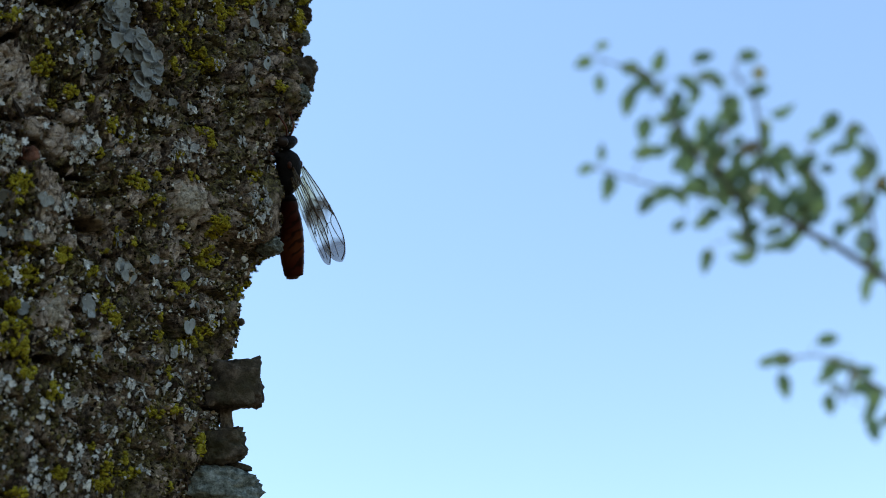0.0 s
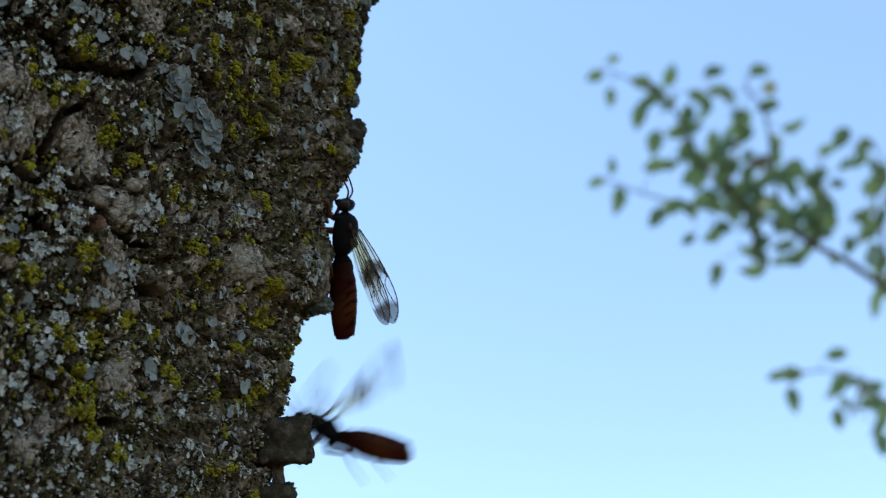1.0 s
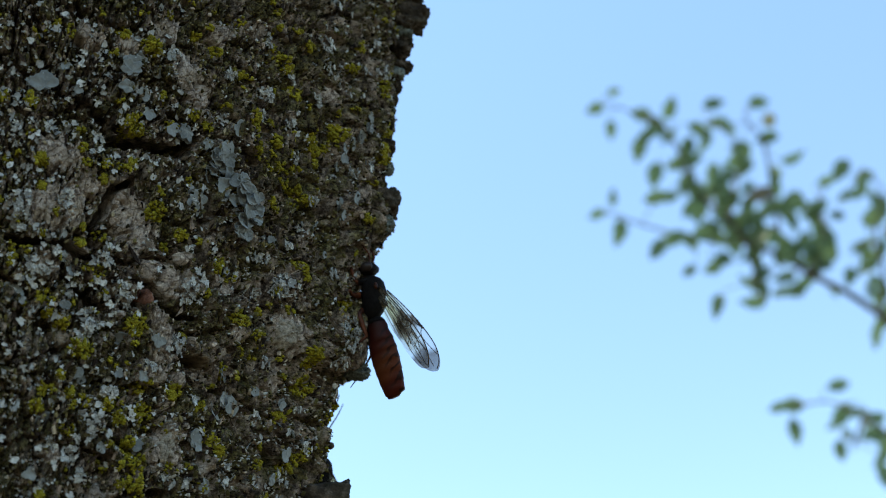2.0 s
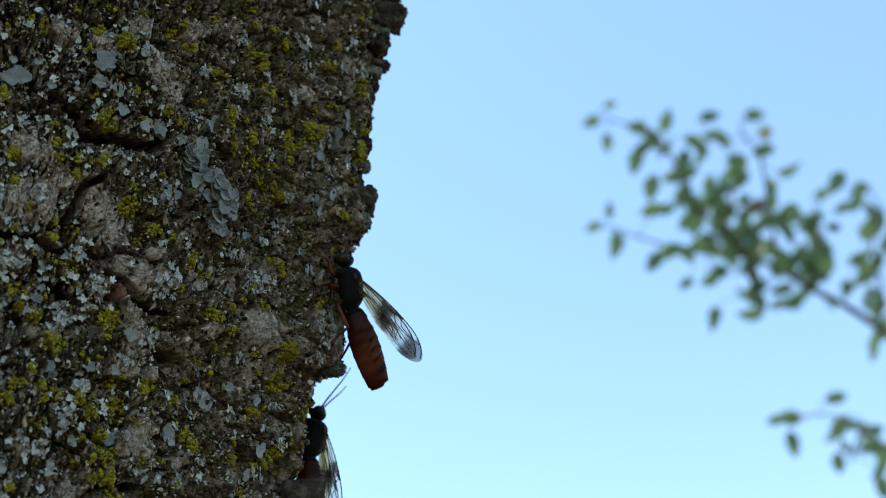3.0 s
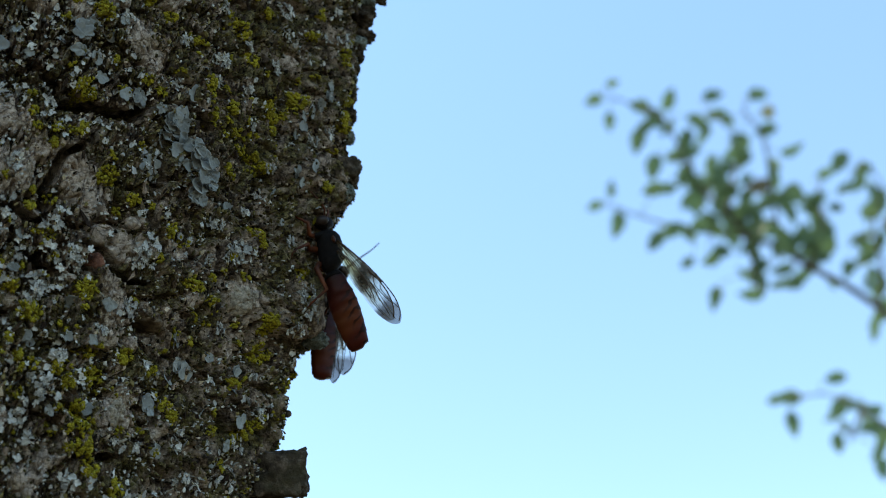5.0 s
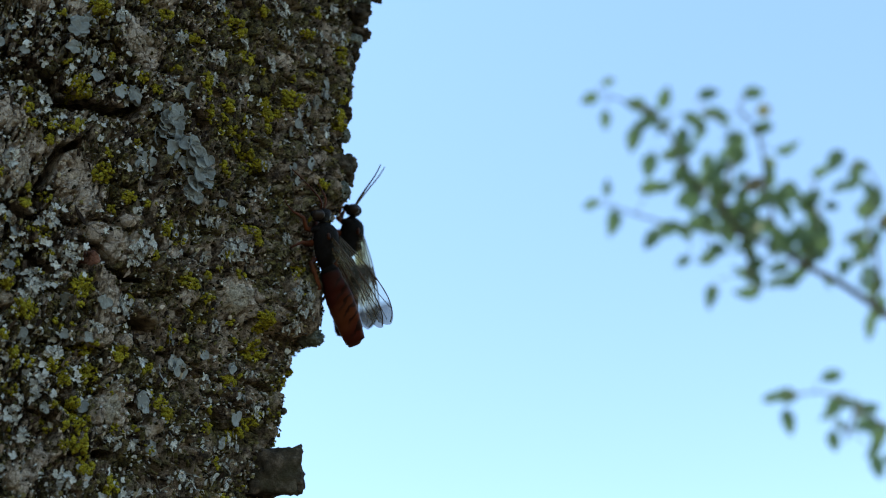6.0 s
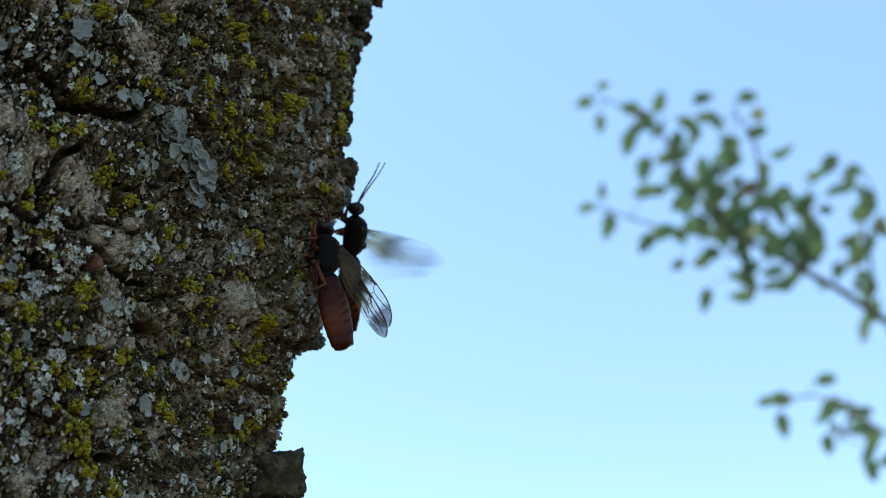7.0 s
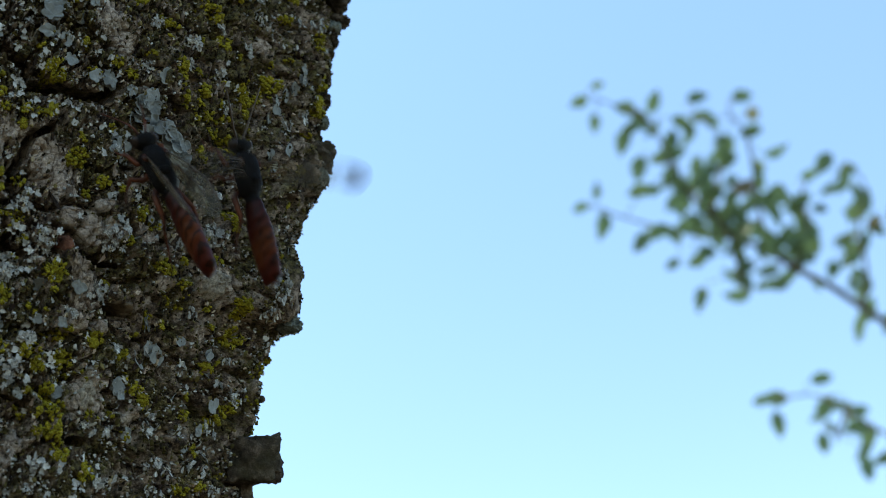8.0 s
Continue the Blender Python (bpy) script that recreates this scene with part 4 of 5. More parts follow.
LEAVES_A = [
    (0.283, 2.805, 20, 24), (0.253, 2.782, 205, 32), (0.278, 2.752, 275, 32), (0.329, 2.773, 175, 37), (0.376, 2.782, 70, 39), (0.355, 2.755, 300, 41), (0.325, 2.726, 250, 45), (0.336, 2.744, 200, 35),
    (0.449, 2.787, 20, 35), (0.425, 2.749, 330, 47), (0.453, 2.762, 30, 32), (0.471, 2.754, 320, 34), (0.401, 2.724, 250, 47), (0.406, 2.708, 10, 47), (0.432, 2.735, 260, 51), (0.35, 2.689, 255, 45),
    (0.349, 2.658, 200, 37), (0.373, 2.659, 10, 33), (0.401, 2.677, 240, 45), (0.428, 2.661, 0, 43), (0.414, 2.634, 270, 56), (0.407, 2.642, 230, 37), (0.447, 2.696, 45, 43), (0.466, 2.696, 60, 42),
]
LEAVES_B = [
    (0.461, 2.68, 30, 37), (0.432, 2.61, 10, 43), (0.446, 2.618, 330, 37), (0.381, 2.603, 20, 45), (0.353, 2.587, 225, 41), (0.409, 2.595, 335, 41), (0.46, 2.571, 20, 37), (0.443, 2.56, 200, 32),
    (0.404, 2.556, 220, 28), (0.465, 2.641, 300, 56), (0.474, 2.618, 270, 52), (0.47, 2.657, 20, 46), (0.523, 2.788, 10, 35), (0.541, 2.764, 15, 37), (0.578, 2.711, 15, 39), (0.547, 2.691, 80, 43),
    (0.492, 2.728, 10, 35), (0.48, 2.711, 240, 41), (0.494, 2.696, 250, 41), (0.499, 2.719, 280, 37), (0.546, 2.672, 100, 41), (0.521, 2.66, 200, 43), (0.553, 2.641, 320, 56), (0.525, 2.633, 200, 41),
]
LEAVES_C = [
    (0.572, 2.625, 300, 46), (0.604, 2.64, 40, 46), (0.609, 2.625, 330, 52), (0.622, 2.609, 290, 58), (0.631, 2.594, 260, 43), (0.618, 2.644, 20, 37), (0.581, 2.648, 0, 41), (0.506, 2.602, 20, 46),
    (0.506, 2.583, 240, 52), (0.52, 2.594, 350, 46), (0.488, 2.618, 260, 43), (0.544, 2.602, 330, 41), (0.571, 2.586, 300, 45), (0.59, 2.594, 60, 43), (0.617, 2.566, 340, 43), (0.631, 2.563, 20, 33),
    (0.599, 2.57, 200, 33), (0.633, 2.679, 20, 33), (0.698, 2.685, 30, 43), (0.665, 2.657, 200, 32), (0.679, 2.659, 10, 28), (0.72, 2.64, 80, 56), (0.706, 2.628, 240, 43), (0.696, 2.593, 15, 46),
]
LEAVES_D = [
    (0.687, 2.587, 200, 33), (0.705, 2.574, 340, 43), (0.696, 2.558, 200, 37), (0.719, 2.585, 60, 41), (0.668, 2.547, 250, 32), (0.704, 2.539, 30, 33), (0.718, 2.519, 250, 52), (0.713, 2.481, 240, 46),
    (0.708, 2.461, 250, 37), (0.725, 2.492, 80, 46), (0.501, 2.54, 160, 32), (0.524, 2.528, 280, 41), (0.51, 2.513, 190, 45), (0.556, 2.528, 20, 33), (0.593, 2.538, 30, 35), (0.579, 2.528, 200, 37),
    (0.644, 2.524, 330, 28), (0.519, 2.54, 60, 37), (0.45, 2.509, 250, 41), (0.648, 2.398, 15, 41), (0.568, 2.371, 180, 41), (0.545, 2.368, 200, 28), (0.574, 2.335, 280, 46), (0.65, 2.358, 50, 46),
]
LEAVES_E = [
    (0.641, 2.348, 230, 37), (0.674, 2.36, 340, 37), (0.69, 2.352, 270, 37), (0.71, 2.353, 20, 33), (0.701, 2.332, 200, 41), (0.716, 2.326, 20, 37), (0.648, 2.308, 275, 37), (0.714, 2.3, 250, 42),
    (0.718, 2.273, 265, 46), (0.659, 2.331, 120, 24), (0.28, 2.658, 90, 28), (0.252, 2.636, 200, 30), (0.29, 2.611, 260, 52), (0.524, 2.552, 20, 41), (0.561, 2.547, 200, 37), (0.608, 2.551, 340, 37),
    (0.478, 2.594, 300, 46), (0.498, 2.633, 20, 41), (0.438, 2.669, 100, 43), (0.387, 2.704, 200, 37), (0.374, 2.743, 240, 32),
]
LEAVES_G = [(0.775, 2.629, 60, 60), (0.774, 2.551, 100, 60), (0.763, 2.474, 240, 60), (0.78, 2.35, 80, 60), (0.769, 2.273, 260, 60)]
LEAF_PLANE = (0.0039, 0.8365, 0.5479, 2.7232)      # a plane across the view, on which the leaves lie


young = new("young_tree")
young.location = (1.75, 2.0, 0)
tagged(young, "young tree with a thin leafy branch against the sky", "tree")
ROOT = Vector(young.location)


def limb(name, pts, thick, thin, sides=7):
    line = [q - ROOT for q in finer(pts)]
    bm = bmesh.new()
    tube(bm, line, [thick + (thin - thick) * i / (len(line) - 1) for i in range(len(line))], sides)
    return part(name, bm, TWIG, young)


limb("trunk", [(1.75, 2.0, -0.05), (1.73, 1.99, 0.7), (1.69, 1.97, 1.5), (1.66, 1.95, 2.2), (1.60, 1.96, 3.0)], 0.045, 0.018, 12)
limb("limb", [(1.69, 1.97, 1.5), (1.35, 1.83, 1.80), (1.05, 1.66, 2.10), STEM[0]], 0.020, 0.0062, 9)
limb("limb", [(1.35, 1.83, 1.80), (1.05, 1.72, 2.02), T7[0]], 0.011, 0.0045, 8)
limb("branch", STEM, 0.0062, 0.0010)
for line in (T2, T3, T4, T5, T6, T7, T8, T9):
    limb("twig", line, 0.0032, 0.0009, 6)


def leaf_mesh(long, wide, fold, curl):
    bm = bmesh.new()
    steps = 8
    rows_l = []
    for i in range(steps + 1):
        t = i / steps
        w = wide * math.sin(math.pi * t ** 0.8) ** 0.8 * (1 + 0.06 * (i % 2)) if 0 < i < steps else wide * 0.04
        y = (t - 0.5) * long
        bend = -curl * (t - 0.3) ** 2 * long
        rows_l.append([bm.verts.new((x * w, y, bend + abs(x) * w * fold)) for x in (-1, -0.5, 0, 0.5, 1)])
    for a, b in zip(rows_l, rows_l[1:]):
        for k in range(4):
            bm.faces.new((a[k], a[k + 1], b[k + 1], b[k]))
    tube(bm, [(0, -long * 0.5, -curl * 0.09 * long), (0, -long * 0.62, -curl * 0.09 * long), (0.001, -long * 0.75, 0)], [0.0006, 0.0005, 0.0005], 4)
    me = bpy.data.meshes.new("leaf")
    bm.to_mesh(me)
    bm.free()
    return me


rnd = random.Random(8)
LEAF_MESHES = [leaf_mesh(1.0, w, f, c) for w, f, c in ((0.27, 0.35, 0.5), (0.31, 0.2, 0.3), (0.24, 0.5, 0.7), (0.29, 0.1, -0.3))]


def leaf_at(x, y, z, angle, long):
    ob = part_of("leaf", LEAF_MESHES[rnd.randrange(4)], LEAF, young)
    face = Euler((radians(90 + rnd.uniform(-28, 28)), 0, 0)).to_matrix().to_4x4()
    roll = Matrix.Rotation(radians(rnd.uniform(-35, 35)), 4, "Y")
    turn = Matrix.Rotation(radians(90 - angle), 4, "Y")
    ob.matrix_basis = Matrix.Translation(Vector((x, y, z)) - ROOT) @ Matrix.Rotation(radians(33), 4, "X") @ turn @ face @ roll @ Matrix.Scale(long, 4)
    return ROOT + ob.matrix_basis @ Vector((0.0, -0.6, 0.0))


NODES = [q for line in (STEM, T2, T3, T4, T5, T6, T7, T8, T9) for q in finer(line)]
for some in (LEAVES_A, LEAVES_B, LEAVES_C, LEAVES_D, LEAVES_E, LEAVES_G):
    for x, z, angle, mm in some:
        y = (LEAF_PLANE[3] - LEAF_PLANE[0] * x - LEAF_PLANE[2] * z) / LEAF_PLANE[1]
        k = rnd.uniform(0.97, 1.03)
        base_l = leaf_at(x * k, y * k, 1.49 + (z - 1.49) * k, angle, min(1.08 * k * mm, 47) / 1000)
        if x < 0.76:
            near = min(NODES, key=lambda q: (q - base_l).length)
            limb("twig", [near, near.lerp(base_l, 0.5) + Vector((0, 0.004, 0.006)), base_l], 0.0011, 0.0006, 5)
for line, n in ((STEM[3:8], 26), (T3[:4], 6), (T4, 6), (T5, 10), (T6, 12), (T7[:2], 4)):
    nodes_b = finer(line, 6)
    for k in range(n):
        q = nodes_b[int(len(nodes_b) * (0.15 + 0.8 * rnd.random()))]
        leaf_at(q.x + rnd.uniform(-0.032, 0.032), q.y + rnd.gauss(0, 0.02), q.z + rnd.uniform(-0.030, 0.030), rnd.uniform(0, 360), rnd.uniform(0.026, 0.042))


# ---------------------------------------------------------------- wasps
def shell(bm, rows_s, sides=20):
    """A body along y from rows of (y, middle z, half width, half height above, half height below)."""
    rings_b = []
    for y, z, w, hu, hd in rows_s:
        ring = []
        for k in range(sides):
            a = k * math.tau / sides
            c, q = math.cos(a), math.sin(a)
            ring.append(bm.verts.new((w * c / 1000, y / 1000, (z + (hu if q > 0 else hd) * q) / 1000)))
        rings_b.append(ring)
    for a, b in zip(rings_b, rings_b[1:]):
        for k in range(sides):
            bm.faces.new((a[k], b[k], b[(k + 1) % sides], a[(k + 1) % sides]))
    bm.faces.new(rings_b[0])
    bm.faces.new(rings_b[-1][::-1])


def ball(bm, mid, size):
    res = bmesh.ops.create_uvsphere(bm, u_segments=18, v_segments=12, radius=1)
    for v in res["verts"]:
        v.co = Vector(c * k + o for c, k, o in zip(v.co, size, mid)) / 1000


FORE = [(0.3, 0.25, -0.35), (2.5, 0.55, -0.95), (5, 0.75, -1.7), (8, 0.85, -2.5), (11, 0.80, -3.3), (13.5, 0.5, -3.6), (15.6, -0.15, -3.4), (16.8, -0.9, -2.9), (17.4, -1.6, -2.25), (17.5, -1.85, -1.95)]
HIND = [(0.3, 0.2, -0.3), (2.5, 0.35, -1.0), (5, 0.45, -1.6), (7.5, 0.35, -2.0), (9.8, 0.0, -1.9), (11.4, -0.7, -1.8), (11.8, -1.1, -1.3)]


def wing(parent, name, side, edge, hinge, veins):
    """A clear wing with dark veins, its root at the hinge, its tip along x."""
    edge = [tuple(q) for q in finer(edge, 4)]
    bm = bmesh.new()
    rows_w = []
    for x, fr, bk in edge:
        rows_w.append([bm.verts.new((side * x / 1000, (bk + (fr - bk) * k / 6) / 1000, 0.00012 * math.sin(k * 2.1 + x))) for k in range(7)])
    for a, b in zip(rows_w, rows_w[1:]):
        for k in range(6):
            bm.faces.new((a[k], b[k], b[k + 1], a[k + 1]))
    ob = part(name, bm, SKIN, parent, "clear wing with smoky spot and tip")
    ob.location = Vector(hinge) / 1000
    for v in ob.data.vertices:
        v.co *= 1.1
    bm = bmesh.new()
    for line, r in veins:
        pts = []
        for x, f in line:
            i = max(1, next((k for k in range(len(edge)) if edge[k][0] >= x), len(edge) - 1))
            (x0, f0, b0), (x1, f1, b1) = edge[i - 1], edge[i]
            t = (x - x0) / (x1 - x0)
            fr, bk = f0 + (f1 - f0) * t, b0 + (b1 - b0) * t
            pts.append((1.1 * side * x / 1000, 1.1 * (bk + (fr - bk) * f) / 1000, 0.00003))
        tube(bm, finer(pts, 3), [1.0 * r / 1000] * (3 * (len(pts) - 1) + 1), 5)
    part("vein_net", bm, VEIN, ob)
    return ob


FORE_VEINS = [([(0.3, 1), (5, 1), (9.5, 1), (13.5, 1), (16, 0.95), (17.2, 0.6)], 0.11), ([(0.3, 0.75), (4, 0.8), (8.5, 0.86), (9.5, 0.98)], 0.09),
              ([(0.3, 0.5), (4, 0.52), (8, 0.55), (12, 0.55), (16.5, 0.45)], 0.07), ([(0.3, 0.3), (5, 0.2), (9, 0.22), (13, 0.2), (16, 0.2)], 0.06),
              ([(7.6, 0.84), (8.2, 0.55), (7.4, 0.22)], 0.08), ([(9.5, 0.98), (11, 0.72), (14.5, 0.85), (15.4, 0.98)], 0.08), ([(10.8, 0.72), (10.8, 0.55), (11.8, 0.2)], 0.06),
              ([(8.1, 1.0), (9.0, 0.96), (10.0, 0.99)], 0.22)]
HIND_VEINS = [([(0.3, 1), (4, 1), (8, 1), (11, 0.9)], 0.09), ([(0.3, 0.6), (4, 0.55), (8, 0.5), (11, 0.5)], 0.06), ([(6, 1), (6.4, 0.55), (5.6, 0.1)], 0.05), ([(0.3, 0.3), (4, 0.2), (8, 0.15)], 0.05)]


def leg(parent, pts, radii, label=""):
    bm = bmesh.new()
    line = [Vector(q) / 1000 for q in pts]
    tube(bm, line, [0.62 * r / 1000 for r in radii], 8)
    return part("leg", bm, LEG, parent, label)


def wasp(label, feelers, fold):
    body = new("wasp")
    reach = 1.0 if fold else 0.55
    body.scale = (0.875, 0.875, 0.875)
    tagged(body, label, "wasp", "wasps on the trunk")
    bm = bmesh.new()
    shell(bm, [(-4.9, -0.6, 0.35, 0.35, 0.35), (-4.6, -0.5, 1.0, 0.9, 0.9), (-3.6, -0.2, 1.7, 1.7, 1.8), (-2.6, 0.1, 2.0, 2.1, 2.3), (-1.7, 0.2, 2.05, 2.25, 2.5), (-1.3, 0.2, 2.0, 2.05, 2.5),
               (-0.6, 0.2, 2.05, 2.35, 2.5), (0.8, 0.2, 2.1, 2.5, 2.4), (2.2, 0.2, 1.95, 2.3, 2.1), (3.0, 0.1, 1.6, 1.85, 1.7), (3.5, 0.0, 1.1, 1.2, 1.2), (3.9, -0.1, 0.6, 0.6, 0.6)])
    chest = part("thorax", bm, BLACK, body, "matt black thorax")
    bm = bmesh.new()
    ball(bm, (0, -2.1, 2.15), (1.0, 0.75, 0.55))
    part("scutellum", bm, BLACK, chest)
    for sd in (-1, 1):
        bm = bmesh.new()
        ball(bm, (sd * 1.7, 1.1, 1.7), (0.45, 0.7, 0.4))
        part("tegula", bm, LEG, chest, "brown wing-base plate")
        bm = bmesh.new()
        ball(bm, (sd * 1.25, 2.7, -0.9), (0.8, 0.7, 1.3))
        part("chest_plate", bm, BLACK, chest)
    bm = bmesh.new()
    ball(bm, (0, 5.15, 0.05), (1.95, 1.35, 1.65))
    ball(bm, (0, 5.6, -1.3), (0.9, 0.7, 0.8))
    head = part("head", bm, BLACK, body, "black head")
    for sd in (-1, 1):
        bm = bmesh.new()
        ball(bm, (sd * 1.45, 5.35, 0.15), (0.75, 1.0, 1.25))
        part("eye", bm, EYE, head)
        bm = bmesh.new()
        line = [Vector((sd * x, y, z)) / 1000 for x, y, z in feelers]
        line = finer(line, 4)
        tube(bm, line, [0.00022 - 0.00012 * i / (len(line) - 1) for i in range(len(line))], 6)
        feeler = part("antenna", bm, LEG if fold else VEIN, body, "thin dark antenna")
        feeler.location = (sd * 0.0005, 0.0063, 0.0004)
    # abdomen, turning at the waist
    bm = bmesh.new()
    rows_a = [(0.6, 0.1, 0.45, 0.45, 0.45), (0.1, 0.1, 0.7, 0.8, 0.75), (-0.5, 0.05, 1.0, 1.45, 1.35), (-1.3, 0.0, 1.2, 1.95, 1.85), (-2.2, 0.0, 1.3, 2.25, 2.15)]
    for k in range(6):
        y0 = -3.0 - 2.05 * k
        big = (0.84, 1.0, 1.06, 1.05, 0.99, 0.90)[k]
        nxt_big = (1.0, 1.06, 1.05, 0.99, 0.90, 0.76)[k]
        rows_a += [(y0, 0, 1.5 * big, 2.6 * big, 2.55 * big), (y0 - 1.0, 0, 1.52 * (big + nxt_big) / 2, 2.63 * (big + nxt_big) / 2, 2.57 * (big + nxt_big) / 2),
                   (y0 - 1.95, 0, 1.56 * nxt_big, 2.7 * nxt_big, 2.63 * nxt_big)]
    rows_a += [(-15.4, -0.25, 1.0, 1.6, 1.5), (-15.9, -0.45, 0.7, 1.2, 1.15), (-16.0, -0.5, 0.3, 0.6, 0.5)]
    shell(bm, rows_a, 22)
    gaster = part("abdomen", bm, AMBER, body, "translucent orange-red abdomen with dark and yellow marks")
    gaster.location = (0, -0.0043, -0.0004)
    bm = bmesh.new()
    shell(bm, [(q[0], q[1], q[2] * 1.03 + 0.02, q[3] * 1.03 + 0.02, q[4] * 1.03 + 0.02) for q in rows_a[:4]], 22)
    part("waist", bm, BLACK, gaster, "dark waist")
    for sd in (1, -1):
        wing(body, "forewing", sd, FORE, (sd * 1.5, 0.9, 2.0), FORE_VEINS)
        wing(body, "hindwing", sd, HIND, (sd * 1.5, -0.9, 1.7), HIND_VEINS)
    for sd in (-1, 1):
        leg(body, [(sd * 1.0, 2.6, -1.6), (sd * 1.9, 3.2, -2.6), (sd * 3.0, 5.2, -2.2), (sd * 3.2, 6.6, -4.0), (sd * 3.4, 8.0, -5.0), (sd * 3.5, 9.2, -5.3)], [1.0, 0.8, 0.55, 0.30, 0.18, 0.13])
        leg(body, [(sd * 1.1, 0.2, -2.1), (sd * 2.2, 0.4, -3.2), (sd * 4.0, 0.8, -2.6), (sd * 4.8, 0.2, -4.6), (sd * 5.2, -0.6, -5.6), (sd * 5.4, -1.4, -5.8)], [1.1, 0.85, 0.55, 0.30, 0.18, 0.13])
        leg(body, [(sd * 1.1, -2.6, -2.0), (sd * 1.8, -3.6, -2.6), (sd * 2.5, -8.2, -1.2), (sd * 2.6, -11.0 - sd, -1.2 - 3.4 * reach), (sd * 2.7, -13.4 - sd, -1.2 - 6.0 * reach), (sd * 2.7, -14.6 - sd, -1.2 - 7.4 * reach)], [1.1, 0.9, 0.6, 0.30, 0.20, 0.13])
    return body


SPREAD = ((0, 0, 0), (0.7, 1.5, 0.7), (1.5, 3.8, 2.0), (2.4, 6.2, 3.4), (3.3, 8.5, 4.4))       # feelers held up
LAID = ((0, 0, 0), (0.6, 1.5, 0.5), (1.3, 3.6, -0.4), (2.1, 5.9, -1.8), (2.8, 8.2, -3.4))      # feelers laid to the bark
sitter = wasp("black wasp with orange abdomen clinging to lichened bark", LAID, True)
flyer = wasp("second black and orange wasp flying and climbing up the trunk", SPREAD, False)


# ---------------------------------------------------------------- what moves
RESTING = [
    (0.000, (-0.0134, 0.1582, 1.6021), (-0.010, -0.657, 0.754), (0.878, -0.367, -0.308)),
    (0.500, (-0.0129, 0.1579, 1.6025), (0.014, -0.629, 0.777), (0.923, -0.290, -0.252)),
    (0.900, (-0.0125, 0.1579, 1.6022), (0.056, -0.585, 0.809), (0.952, -0.212, -0.220)),
    (1.000, (-0.0122, 0.1578, 1.6015), (0.042, -0.571, 0.820), (0.959, -0.207, -0.193)),
    (1.200, (-0.0127, 0.1574, 1.6007), (-0.012, -0.480, 0.877), (0.973, -0.207, -0.100)),
    (1.350, (-0.0128, 0.1559, 1.6007), (-0.086, -0.432, 0.898), (0.923, -0.374, -0.091)),
    (1.500, (-0.0131, 0.1547, 1.5999), (-0.111, -0.344, 0.932), (0.853, -0.514, -0.088)),
    (1.700, (-0.0134, 0.1552, 1.6003), (-0.120, -0.292, 0.949), (0.871, -0.489, -0.040)),
    (2.800, (-0.0130, 0.1529, 1.6005), (-0.194, -0.320, 0.928), (0.945, -0.315, 0.089)),
    (3.000, (-0.0130, 0.1531, 1.6004), (-0.199, -0.319, 0.927), (0.954, -0.278, 0.109)),
    (3.500, (-0.0135, 0.1523, 1.6007), (-0.207, -0.245, 0.947), (0.968, -0.192, 0.162)),
    (4.000, (-0.0139, 0.1525, 1.6015), (-0.209, -0.771, 0.602), (0.944, -0.321, -0.083)),
    (4.500, (-0.0134, 0.1527, 1.6022), (-0.191, -0.743, 0.641), (0.942, -0.323, -0.094)),
    (5.000, (-0.0136, 0.1529, 1.6020), (-0.205, -0.303, 0.931), (0.952, -0.281, 0.119)),
    (6.300, (-0.0134, 0.1521, 1.6024), (-0.134, -0.734, 0.666), (0.910, -0.358, -0.211)),
    (6.500, (-0.0135, 0.1523, 1.6018), (-0.139, -0.788, 0.600), (0.898, -0.356, -0.259)),
    (6.800, (-0.0134, 0.1528, 1.6012), (-0.136, -0.394, 0.909), (0.985, -0.156, 0.079)),
    (7.000, (-0.0133, 0.1522, 1.6008), (-0.113, -0.044, 0.993), (0.973, 0.196, 0.119)),
    (7.200, (-0.0142, 0.1486, 1.6000), (-0.225, -0.209, 0.952), (0.873, -0.478, 0.101)),
    (7.300, (-0.0155, 0.1427, 1.5994), (-0.131, -0.346, 0.929), (0.693, -0.702, -0.164)),
    (7.400, (-0.0174, 0.1351, 1.5934), (-0.111, -0.284, 0.952), (0.590, -0.790, -0.167)),
    (7.500, (-0.0191, 0.1305, 1.5941), (-0.083, -0.319, 0.944), (0.498, -0.834, -0.238)),
    (7.600, (-0.0213, 0.1274, 1.5932), (-0.116, -0.193, 0.974), (0.496, -0.861, -0.112)),
    (7.700, (-0.0252, 0.1254, 1.5897), (-0.352, 0.097, 0.931), (0.262, -0.945, 0.197)),
    (7.800, (-0.0260, 0.1230, 1.5894), (-0.407, 0.091, 0.909), (0.223, -0.955, 0.195)),
    (8.000, (-0.0297, 0.1219, 1.5911), (-0.478, -0.154, 0.865), (0.255, -0.966, -0.031)),
]
